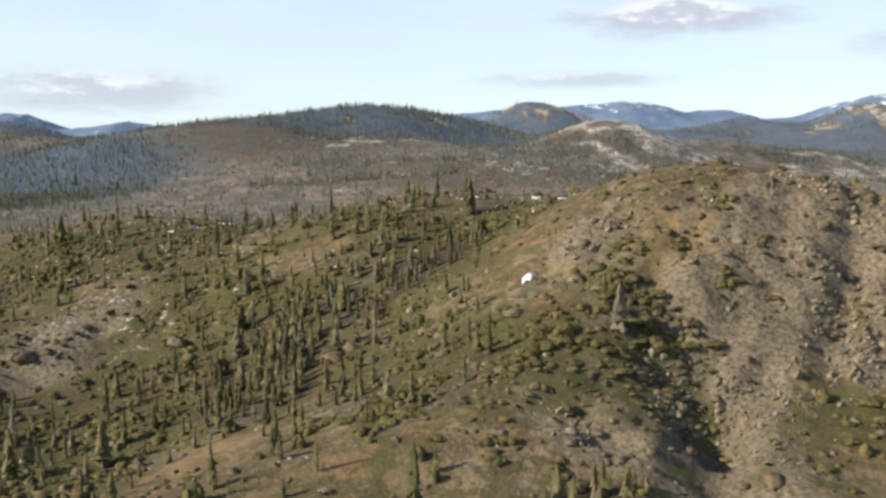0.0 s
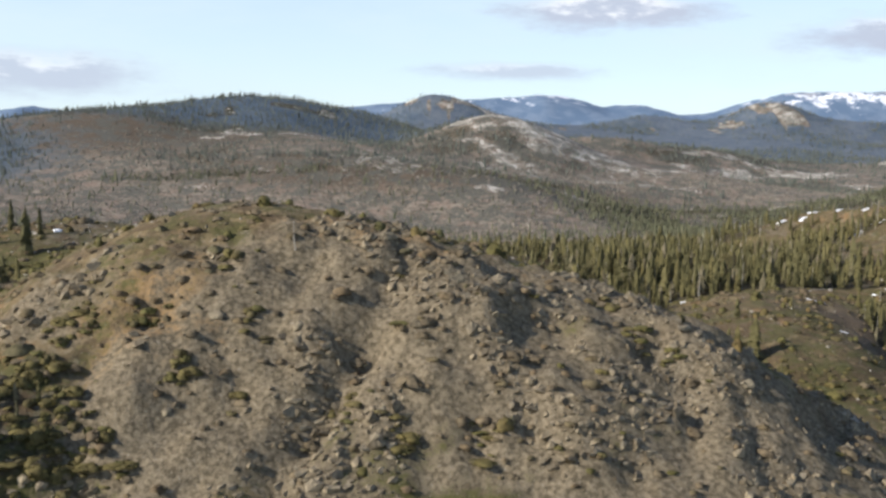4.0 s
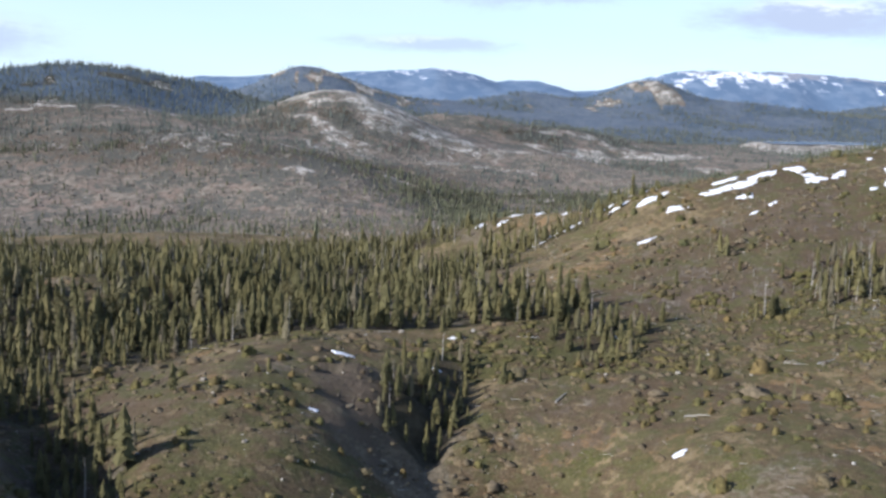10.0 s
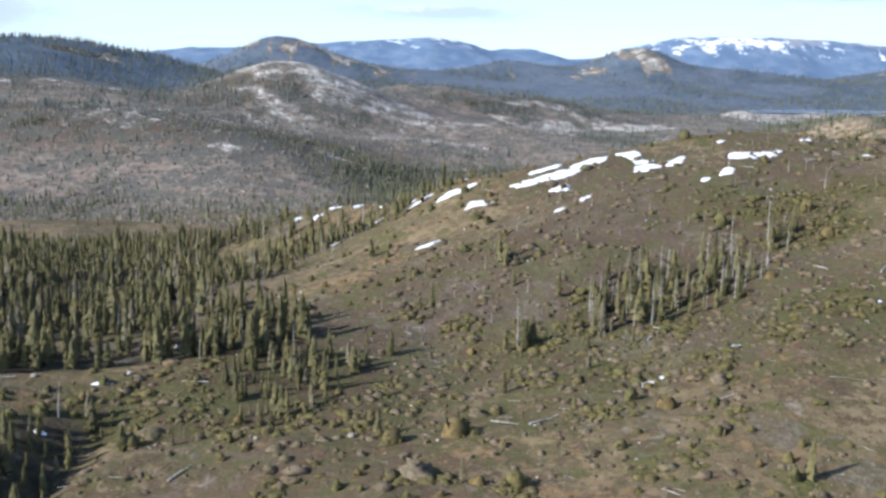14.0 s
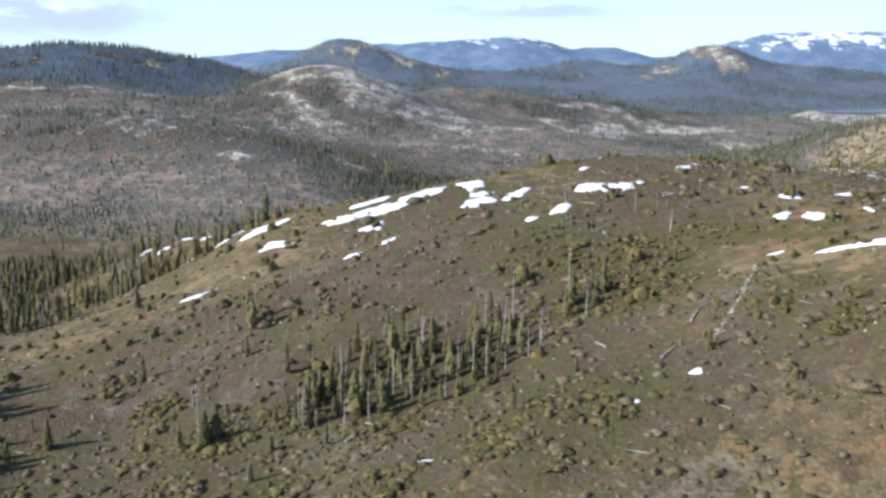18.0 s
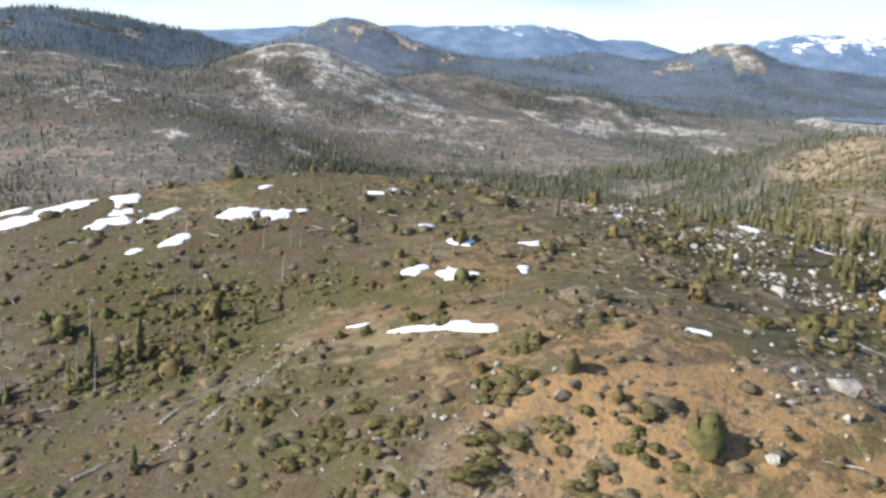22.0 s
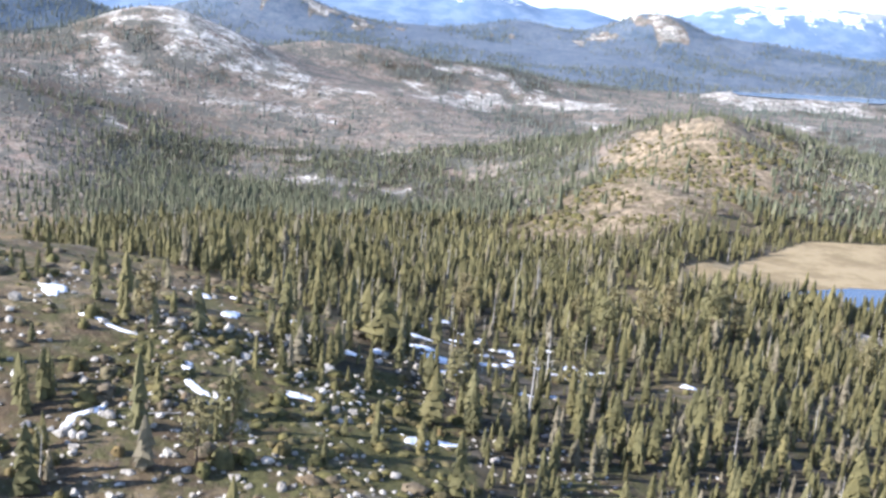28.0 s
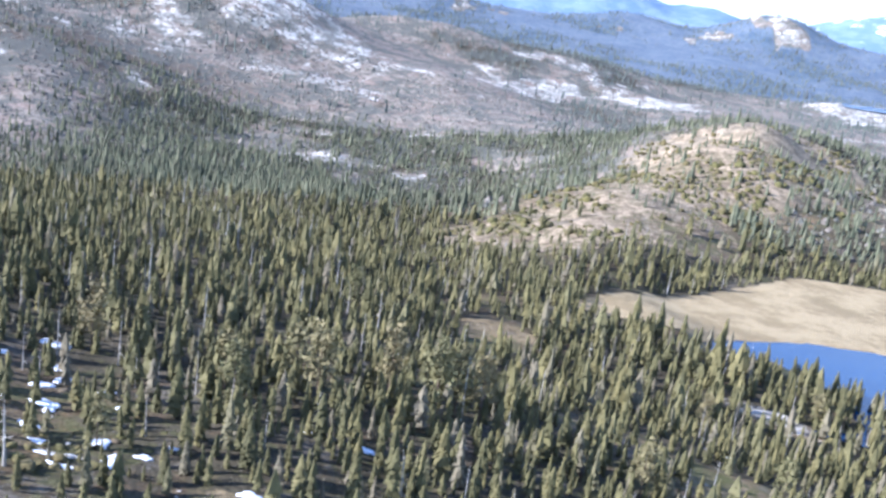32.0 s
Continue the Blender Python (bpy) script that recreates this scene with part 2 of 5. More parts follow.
def lattice(ix, iy, seed):
    h = (ix * 374761393 + iy * 668265263 + seed * 144269504) & 0xFFFFFFFF
    h = ((h ^ (h >> 13)) * 1274126177) & 0xFFFFFFFF
    return ((h ^ (h >> 16)) & 0xFFFF) / 32767.5 - 1.0


def value(x, y, size, seed):
    """Smooth noise from -1 to 1 with waves of that size in metres."""
    fx, fy = np.asarray(x, float) / size, np.asarray(y, float) / size
    ix, iy = np.floor(fx).astype(np.int64), np.floor(fy).astype(np.int64)
    u, v = fx - ix, fy - iy
    u, v = u * u * (3 - 2 * u), v * v * (3 - 2 * v)
    low = lattice(ix, iy, seed) * (1 - u) + lattice(ix + 1, iy, seed) * u
    high = lattice(ix, iy + 1, seed) * (1 - u) + lattice(ix + 1, iy + 1, seed) * u
    return low * (1 - v) + high * v


def fbm(x, y, size, seed, octaves=4):
    total, gain = 0.0, 1.0
    for i in range(octaves):
        total = total + gain * value(x + 17.3 * i, y - 9.1 * i, size / 2**i, seed + i)
        gain *= 0.5
    return total


def oval(x, y, cx, cy, a, b, turn=0.0):
    """1 at the middle of an ellipse, 0.5 on its edge, falling to 0."""
    c, s = math.cos(radians(turn)), math.sin(radians(turn))
    u, v = (x - cx) * c + (y - cy) * s, -(x - cx) * s + (y - cy) * c
    return np.exp(-0.693 * ((u / a) ** 2 + (v / b) ** 2))


def smooth(value_in, low, high):
    f = np.clip((value_in - low) / (high - low), 0, 1)
    return f * f * (3 - 2 * f)


POND_LEVEL, LAKE_LEVEL = 54.0, 55.0


def pond_mask(x, y):
    return np.maximum(oval(x, y, 757, 604, 84, 28, -8), oval(x, y, 670, 613, 18, 10, 25))


def lake_mask(x, y):
    return np.maximum.reduce([oval(x, y, 1240, 1930, 210, 60, 24), oval(x, y, 1690, 1960, 230, 70, 6), oval(x, y, 1140, 1195, 62, 26, 10)])


def crag(x, y):
    """Where bare broken rock crops out."""
    m = np.maximum.reduce([oval(x, y, 95, 172, 62, 24, -4), oval(x, y, 45, 160, 30, 14, 60), oval(x, y, 205, 288, 16, 20), oval(x, y, 145, 200, 26, 18, -40), oval(x, y, 440, 318, 26, 12, 10), oval(x, y, 26, 134, 22, 13, -20), 0.9 * oval(x, y, -72, 205, 22, 30)])
    return smooth(m + 0.25 * fbm(x, y, 22, 71, 3), 0.35, 0.75)


def height(x, y):
    x, y = np.asarray(x, float), np.asarray(y, float)
    z = np.full(x.shape, 45.0)
    for hx, hy, rise, along, across, c, s in HILLS:
        u, v = ((x - hx) * c + (y - hy) * s) / along, (-(x - hx) * s + (y - hy) * c) / across
        z += rise * np.exp(-u * u - v * v)
    far = smooth(y, 800, 1700)
    z += far * 3.5 * fbm(x, y, 130, 5, 4)
    z += (1 - 0.4 * far) * (1.1 * fbm(x, y, 34, 11, 3) + 0.45 * fbm(x, y, 9, 21, 3))
    z += 2.4 * oval(x, y, 118, 285, 42, 50) * fbm(x, y, 24, 35, 3)
    ribs = 1 - np.abs(fbm(x + 0.35 * y, y * 0.45, 13, 31, 4))
    z += crag(x, y) * (1.2 * ribs - 0.9 + 1.3 * fbm(x, y, 6, 41, 3) + 0.75 * fbm(x, y, 3.0, 45, 2))
    # flat meadow, pond and lakes
    flat = smooth(np.maximum(oval(x, y, 735, 662, 92, 60, 12), pond_mask(x, y)), 0.42, 0.6)
    z = z * (1 - flat) + flat * (POND_LEVEL + 0.5 + 0.15 * fbm(x, y, 20, 51, 3))
    bed = smooth(pond_mask(x, y) + 0.05 * fbm(x, y, 12, 61, 3), 0.44, 0.56)
    z = z * (1 - bed) + bed * (POND_LEVEL - 1.2)
    lake = lake_mask(x, y)
    shore = smooth(lake, 0.22, 0.45)
    z = z * (1 - shore) + shore * (LAKE_LEVEL + 1.0)
    bed = smooth(lake + 0.06 * fbm(x, y, 60, 62, 3), 0.46, 0.54)
    return z * (1 - bed) + bed * (LAKE_LEVEL - 2.0)


def inside(x, y, corners):
    """Which points lie inside a polygon."""
    x, y = np.asarray(x, float), np.asarray(y, float)
    hit = np.zeros(x.shape, bool)
    for (x0, y0), (x1, y1) in zip(corners, corners[1:] + corners[:1]):
        if y0 != y1:
            hit ^= ((y0 > y) != (y1 > y)) & (x < (x1 - x0) * (y - y0) / (y1 - y0) + x0)
    return hit


BENCH_WOOD = [(95, 345), (150, 338), (200, 333), (215, 338), (245, 342), (264, 352), (250, 380), (232, 398), (250, 410), (264, 421), (290, 424), (312, 440), (335, 470), (350, 520),
              (350, 600), (280, 630), (120, 640), (-40, 620), (-80, 480), (10, 400), (60, 352)]
POND_WOOD = [(476, 340), (500, 356), (490, 369), (520, 373), (540, 372), (536, 392), (536, 412), (531, 424), (522, 432), (521, 446), (512, 452), (500, 476), (450, 520), (430, 600), (520, 690), (596, 684), (628, 640),
             (648, 603), (672, 597), (700, 585), (740, 568), (860, 550), (860, 330), (600, 330), (545, 345), (510, 330)]


MEADOW = [(622, 616), (629, 631), (647, 648), (667, 667), (709, 713), (740, 713), (790, 727), (900, 735), (960, 640), (800, 632), (712, 622), (657, 612)]


def wood(x, y):
    """How thickly trees stand, 0 to 1."""
    x, y = np.asarray(x, float), np.asarray(y, float)
    patchy = fbm(x, y, 30, 81, 3)
    d = np.zeros(x.shape)
    d = np.maximum(d, inside(x, y, BENCH_WOOD) * smooth(patchy, -1.0, -0.1) * 0.85)
    d = np.maximum(d, inside(x, y, POND_WOOD) * smooth(patchy, -1.2, -0.35) * (1 - 0.97 * (oval(x, y, 580, 447, 9, 6) > 0.5)))
    clumps = np.maximum.reduce([oval(x, y, 516, 428, 7, 9, -30), 0.9 * oval(x, y, 490, 423, 7, 4), 0.85 * oval(x, y, 485, 396, 5, 9), 0.9 * oval(x, y, 492, 380, 4, 5), oval(x, y, 20, 118, 10, 12), 1.3 * oval(x, y, 338, 346, 20, 12, 12), 0.7 * oval(x, y, 327, 351, 11, 7), 0.6 * oval(x, y, 303, 337, 10, 4.5), 0.62 * oval(x, y, 366, 358, 14, 6, 30), oval(x, y, 256, 330, 12, 18), 1.3 * oval(x, y, -10, 199, 28, 8, 38), 1.3 * oval(x, y, -32, 176, 11, 22, 0),
                                oval(x, y, 262, 336, 14, 9), oval(x, y, 30, 158, 10, 8), 0.72 * oval(x, y, 115, 305, 50, 40), oval(x, y, 105, 338, 44, 14), oval(x, y, 150, 262, 9, 30, 21), oval(x, y, 212, 300, 8, 22, -25)])
    d = np.maximum(d, 0.85 * smooth(clumps + 0.2 * patchy, 0.45, 0.75))
    d = np.maximum(d, 0.11 * oval(x, y, 515, 410, 42, 35) + 0.32 * oval(x, y, -55, 195, 75, 60) * (x < 8) + 0.018 * oval(x, y, 330, 315, 130, 40))
    # valley floor, then thinner woods on the far slopes
    valley = smooth(y + 25 * patchy, np.where(x > 400, 600, 690), np.where(x > 400, 660, 760)) * (1 - 0.8 * bare(x, y) * (y > 1000)) * (1 - 0.85 * knoll(x, y))
    d = np.maximum(d, valley * np.where(y < 1150, 0.07 + 0.83 * smooth(x + 0.25 * (y - 900), 270, 400), 0.6 * smooth(fbm(x, y, 140, 91, 4), -0.75, 0.5)) * (0.3 + 0.7 * smooth(fbm(x, y, 60, 93, 3), -0.9, 0.1)))
    d = np.maximum(d, np.maximum(0.8 * smooth(oval(x, y, -640, 1250, 300, 260), 0.35, 0.6), 0.8 * smooth(oval(x, y, -130, 1650, 380, 190) + 0.12 * fbm(x, y, 90, 95, 3), 0.35, 0.6)))
    d = np.maximum(d, np.maximum.reduce([0.6 * smooth(oval(x, y, 40, 1245, 170, 24) + 0.15 * patchy, 0.4, 0.65), 0.35 * smooth(oval(x, y, 60, 950, 80, 45) + 0.15 * patchy, 0.4, 0.65)]))
    d = d * (1 - 0.97 * smooth(crag(x, y), 0.2, 0.5) * (y < 240)) * (1 - 0.95 * smooth(oval(x, y, 70, 190, 60, 20), 0.4, 0.55))
    d = np.maximum(d, np.maximum(0.85 * smooth(np.maximum(oval(x, y, 640, 650, 62, 34), 0.9 * oval(x, y, 700, 740, 24, 40, 20)), 0.4, 0.6) * (1 - 0.85 * knoll(x, y) * (x < 690)), 0.9 * smooth(oval(x, y, 690, 566, 60, 26, -8), 0.4, 0.55)))
    d = d * (1 - 0.62 * oval(x, y, 545, 470, 24, 22)) * (1 - 0.6 * oval(x, y, 542, 447, 20, 12, 20)) * (oval(x, y, 416.5, 345.5, 10, 6, -28) < 0.5) * (oval(x, y, 438, 340, 50, 45) < 0.5) * (1 - 0.85 * oval(x, y, 290, 474, 44, 18, 140)) * (1 - 0.85 * smooth(oval(x, y, 668, 562, 11, 5, -30), 0.4, 0.6))
    water = np.maximum(smooth(pond_mask(x, y), 0.43, 0.49), smooth(lake_mask(x, y), 0.3, 0.36))
    meadow = inside(x, y, MEADOW)
    return d * (1 - np.maximum(water, meadow))


def knoll(x, y):
    """The tan, stony knoll beyond the meadow and its long left shoulder."""
    m = np.maximum.reduce([oval(x, y, 740, 915, 80, 72), oval(x, y, 690, 835, 100, 55, 62), oval(x, y, 646, 742, 60, 44, 20), 0.9 * oval(x, y, 612, 702, 44, 34)])
    return smooth(m + 0.15 * fbm(x, y, 30, 181, 3), 0.4, 0.62)


def bare(x, y):
    """Pale bare granite on the slopes beyond the valley, 0 to 1."""
    zone = np.maximum.reduce([1.0 * oval(x, y, 236, 1470, 110, 80), 1.0 * oval(x, y, 400, 1390, 190, 130, -20), 0.8 * oval(x, y, 480, 1500, 210, 90, 10), 0.7 * oval(x, y, 1923, 2749, 150, 110), 0.95 * oval(x, y, 735, 1570, 130, 70, 10), 0.9 * oval(x, y, 620, 1690, 130, 40, 20),
                              0.95 * oval(x, y, 1200, 1840, 330, 110, 20), 1.2 * oval(x, y, 537, 1142, 30, 16), 0.7 * oval(x, y, 560, 860, 70, 14, 10),
                              0.95 * oval(x, y, 1095, 2600, 190, 110), 0.9 * oval(x, y, 235, 2470, 170, 60), 0.75 * oval(x, y, 150, 1230, 260, 90, 6), 0.8 * oval(x, y, 900, 1450, 160, 60), 0.5 * oval(x, y, -60, 1420, 200, 80), 0.85 * oval(x, y, 97, 1188, 70, 20), 0.85 * oval(x, y, 194, 1085, 60, 18), 0.95 * oval(x, y, -54, 1625, 70, 22), 0.9 * oval(x, y, -52, 1453, 60, 16), 0.8 * oval(x, y, 440, 1310, 80, 34), 0.8 * oval(x, y, 470, 1055, 70, 18)])
    return smooth(zone + 0.42 * fbm(x, y, 75, 101, 4) + 0.3 * fbm(x, y, 24, 111, 3), 0.58, 0.82)


def brush_cover(x, y):
    """Green and olive brush mats on the near slopes, over 0.5 where they close."""
    b = 0.30 + 0.38 * fbm(x, y, 20, 121, 4) - 0.6 * smooth(y, 560, 800)
    b = b + np.maximum.reduce([0.45 * oval(x, y, 17, 152, 16, 8, 20), 0.5 * oval(x, y, 38, 150, 6, 12, -25), 0.45 * oval(x, y, -6, 146, 14, 6, 30), 0.65 * oval(x, y, -14, 200, 60, 18, 35), 0.42 * oval(x, y, -60, 185, 60, 45), 0.4 * oval(x, y, -60, 265, 70, 12),
                               0.4 * oval(x, y, 365, 374, 26, 9, 20), 0.15 * oval(x, y, 340, 356, 32, 12, 15), 0.25 * oval(x, y, 306, 340, 44, 9, 6), 0.42 * oval(x, y, 380, 371, 20, 13, 10), 0.4 * oval(x, y, 70, 158, 10, 6), 0.55 * oval(x, y, 33, 159, 8, 10, -30), 0.4 * oval(x, y, 418, 322, 9, 5), 0.4 * oval(x, y, 132, 262, 45, 26, -40),
                               0.3 * oval(x, y, 440, 372, 30, 8), 0.5 * oval(x, y, 512, 410, 52, 30), 0.3 * oval(x, y, 300, 318, 60, 12, 8), 0.3 * oval(x, y, 150, 330, 60, 10)])
    b = b + 0.13 * oval(x, y, -40, 200, 100, 90) + 0.1 * oval(x, y, 20, 150, 60, 30)
    return b - 0.35 * crag(x, y) - np.maximum(0.24 * oval(x, y, 335, 388, 66, 26, 15), 0.5 * oval(x, y, 312, 416, 60, 22, 8))


# ---------------------------------------------------------------- materials
def principled(name, build, rough=0.9, bump=0.0, bump_scale=1.0, metal=0.0, spec=0.3):
    mat = bpy.data.materials.new(name)
    mat.use_nodes = True
    n = Nodes(mat.node_tree)
    colour = build(n)
    shader = n.tree.nodes.new("ShaderNodeBsdfPrincipled")
    n.put(shader.inputs["Base Color"], colour)
    shader.inputs["Roughness"].default_value = rough
    shader.inputs["Metallic"].default_value = metal
    shader.inputs["Specular IOR Level"].default_value = spec
    if bump:
        node = n.tree.nodes.new("ShaderNodeBump")
        node.inputs["Strength"].default_value = bump
        node.inputs["Distance"].default_value = 0.6
        n.put(node.inputs["Height"], n.noise(n.add("ShaderNodeTexCoord", 3), bump_scale, 6.0, 0.65))
        n.tree.links.new(node.outputs[0], shader.inputs["Normal"])
    n.tree.links.new(shader.outputs[0], n.add("ShaderNodeOutputMaterial").inputs[0])
    return mat


def varied(*colours, scale=0.5, island=True):
    """A colour builder: a spread of colours by piece, with a fine mottling over it."""

    def build(n):
        by = n.add("ShaderNodeNewGeometry", 8) if island else n.add("ShaderNodeObjectInfo", 5)
        where = n.add("ShaderNodeTexCoord", 3)
        ramp = n.tree.nodes.new("ShaderNodeValToRGB")
        ramp.color_ramp.elements.remove(ramp.color_ramp.elements[1])
        for i, c in enumerate(colours):
            e = ramp.color_ramp.elements[0] if i == 0 else ramp.color_ramp.elements.new(i / max(1, len(colours) - 1))
            e.color = (*c, 1)
        n.put(ramp.inputs[0], by)
        fine = n.step(n.noise(where, scale, 5.0), 0.3, 0.7)
        dark = n.add("ShaderNodeMix", 2, data_type="RGBA", blend_type="MULTIPLY", in_0=1.0, in_6=ramp.outputs[0], in_7=n.mix(fine, (0.6, 0.6, 0.6), (1.3, 1.3, 1.25)))
        return dark

    return build


def ground_colour(n):
    where = n.add("ShaderNodeTexCoord", 3)
    first, second = (n.add("ShaderNodeAttribute", 0, attribute_name=name) for name in ("cover_a", "cover_b"))
    parts = []
    for socket in (first, second):
        split = n.tree.nodes.new("ShaderNodeSeparateColor")
        n.tree.links.new(socket, split.inputs[0])
        parts += list(split.outputs)
    third = n.add("ShaderNodeAttribute", 0, attribute_name="cover_c")
    split = n.tree.nodes.new("ShaderNodeSeparateColor")
    n.tree.links.new(third, split.inputs[0])
    parts += list(split.outputs)
    tan_split = n.tree.nodes.new("ShaderNodeSeparateColor")
    n.tree.links.new(n.add("ShaderNodeAttribute", 0, attribute_name="cover_d"), tan_split.inputs[0])
    coarse = n.noise(where, 0.035, 6.0, 0.6)
    middle = n.noise(where, 0.22, 6.0, 0.62)
    fine = n.noise(where, 1.3, 5.0, 0.65)
    wobble = n.math("ADD", n.math("MULTIPLY", n.math("SUBTRACT", middle, 0.5), 0.9), n.math("MULTIPLY", n.math("SUBTRACT", fine, 0.5), 0.7))

    broad = n.math("MULTIPLY", n.math("SUBTRACT", n.noise(where, 0.04, 8.0, 0.72), 0.5), 2.5)
    far_wobble = n.math("ADD", n.math("MULTIPLY", parts[6], broad), wobble)

    def cover(mask, soft=0.12):
        return n.step(n.math("ADD", mask, wobble), 0.5 - soft, 0.5 + soft)

    patches = n.noise(where, 0.11, 8.0, 0.7)
    earth = n.mix(n.step(coarse, 0.38, 0.62), (0.150, 0.110, 0.057), (0.235, 0.176, 0.094))
    earth = n.mix(n.step(patches, 0.46, 0.62), earth, (0.105, 0.084, 0.040))
    shifted = n.add("ShaderNodeVectorMath", operation="ADD", in_0=where, in_1=(311.0, 127.0, 0.0))
    earth = n.mix(n.math("MULTIPLY", n.step(n.noise(shifted, 0.06, 7.0, 0.66), 0.54, 0.60), 0.8), earth, n.mix(n.step(fine, 0.3, 0.7), (0.19, 0.112, 0.052), (0.255, 0.160, 0.076)))
    earth = n.mix(n.math("MULTIPLY", n.step(n.noise(shifted, 0.085, 7.0, 0.68), 0.40, 0.34), 0.85), earth, n.mix(n.step(fine, 0.35, 0.65), (0.16, 0.138, 0.105), (0.30, 0.262, 0.20)))
    earth = n.mix(n.step(n.noise(where, 0.075, 6.0, 0.6), 0.585, 0.615), earth, n.mix(n.step(middle, 0.35, 0.65), (0.085, 0.082, 0.026), (0.125, 0.115, 0.040)))
    earth = n.mix(n.step(middle, 0.48, 0.64), earth, (0.135, 0.100, 0.055))
    earth = n.mix(n.math("MULTIPLY", n.step(fine, 0.55, 0.68), 0.8), earth, (0.26, 0.21, 0.14))
    earth = n.mix(cover(parts[7]), earth, n.mix(n.step(fine, 0.35, 0.65), (0.10, 0.08, 0.05), (0.25, 0.202, 0.132)))
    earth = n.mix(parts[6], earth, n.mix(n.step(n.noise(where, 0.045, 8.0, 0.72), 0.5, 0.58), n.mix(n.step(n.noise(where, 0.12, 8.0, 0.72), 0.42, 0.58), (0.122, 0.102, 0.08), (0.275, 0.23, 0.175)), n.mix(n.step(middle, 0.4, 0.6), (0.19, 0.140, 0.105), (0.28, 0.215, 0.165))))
    earth = n.mix(tan_split.outputs[0], earth, n.mix(n.step(n.noise(where, 0.2, 6.0, 0.7), 0.40, 0.58), (0.155, 0.118, 0.072), (0.34, 0.26, 0.165)))
    colour = n.mix(cover(parts[0]), earth, n.mix(n.step(middle, 0.35, 0.65), (0.33, 0.195, 0.078), (0.25, 0.162, 0.078)))
    colour = n.mix(cover(parts[4]), colour, n.mix(n.step(middle, 0.3, 0.7), (0.075, 0.057, 0.040), (0.135, 0.102, 0.07)))
    colour = n.mix(cover(parts[2]), colour, n.mix(n.step(middle, 0.35, 0.65), (0.062, 0.058, 0.020), (0.10, 0.092, 0.034)))
    colour = n.mix(cover(parts[3]), colour, n.mix(n.step(middle, 0.35, 0.65), (0.045, 0.038, 0.022), (0.085, 0.07, 0.044)))
    colour = n.mix(n.step(n.math("ADD", parts[1], far_wobble), 0.47, 0.57), colour, n.mix(n.step(n.noise(where, 0.13, 7.0, 0.74), 0.40, 0.60), (0.28, 0.245, 0.195), (0.66, 0.61, 0.52)))
    colour = n.mix(cover(parts[5], 0.2), colour, n.mix(n.step(n.noise(where, 0.06, 8.0, 0.7), 0.42, 0.62), (0.36, 0.275, 0.15), (0.235, 0.175, 0.09)))
    near = n.math("MULTIPLY", n.math("SUBTRACT", 1.0, parts[6]), n.math("SUBTRACT", 1.0, n.step(n.math("MAXIMUM", parts[5], n.math("MULTIPLY", parts[7], 0.7)), 0.3, 0.6)))
    rubble = n.step(n.math("ADD", n.noise(shifted, 0.05, 6.0, 0.62), n.math("MULTIPLY", n.math("SUBTRACT", middle, 0.5), 0.25)), 0.565, 0.61)
    stony = n.mix(n.step(n.noise(where, 1.1, 4.0, 0.7), 0.42, 0.6), (0.105, 0.086, 0.062), (0.215, 0.185, 0.145))
    colour = n.mix(n.math("MULTIPLY", n.math("MULTIPLY", rubble, near), 0.5), colour, stony)
    spread = n.math("MULTIPLY", n.math("SUBTRACT", n.noise(where, 0.03, 5.0, 0.6), 0.5), 0.75)
    spread = n.math("ADD", spread, n.math("MULTIPLY", parts[4], 0.08))
    heath = n.step(n.math("ADD", n.noise(where, 0.42, 5.0, 0.66), spread), 0.465, 0.555)
    tuft = n.mix(n.step(n.noise(where, 0.16, 5.0, 0.65), 0.42, 0.58), n.mix(n.step(fine, 0.3, 0.7), (0.068, 0.047, 0.027), (0.125, 0.088, 0.050)), n.mix(n.step(fine, 0.3, 0.7), (0.060, 0.058, 0.022), (0.112, 0.104, 0.040)))
    colour = n.mix(n.math("MULTIPLY", n.math("MULTIPLY", heath, near), 0.8), colour, tuft)
    speck = n.step(n.noise(where, 2.6, 3.0, 0.6), 0.64, 0.71)
    colour = n.mix(n.math("MULTIPLY", speck, 0.5), colour, (0.36, 0.33, 0.28))
    thicket_and_haze = n.step(n.math("ADD", n.noise(where, 0.17, 6.0, 0.74), n.math("MULTIPLY", n.math("SUBTRACT", coarse, 0.5), 1.3)), 0.46, 0.56)
    thicket_and_haze = n.math("MAXIMUM", thicket_and_haze, n.step(n.math("ADD", parts[8], n.math("MULTIPLY", broad, 0.5)), 0.4, 0.6))
    thicket_and_haze = n.math("MULTIPLY", n.math("MULTIPLY", thicket_and_haze, n.math("SUBTRACT", parts[6], n.math("MULTIPLY", tan_split.outputs[0], 0.5))), n.math("SUBTRACT", 1.0, n.math("MULTIPLY", n.step(parts[1], 0.3, 0.8), 0.5)))
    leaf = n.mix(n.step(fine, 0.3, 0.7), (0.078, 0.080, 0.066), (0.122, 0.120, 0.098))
    # far dense woods: the blue of haze is painted into the leaf colour
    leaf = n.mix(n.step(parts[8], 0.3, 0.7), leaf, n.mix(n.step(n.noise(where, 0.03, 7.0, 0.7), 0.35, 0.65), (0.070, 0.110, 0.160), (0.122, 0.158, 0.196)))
    colour = n.mix(n.math("MULTIPLY", thicket_and_haze, 0.8), colour, leaf)
    return colour


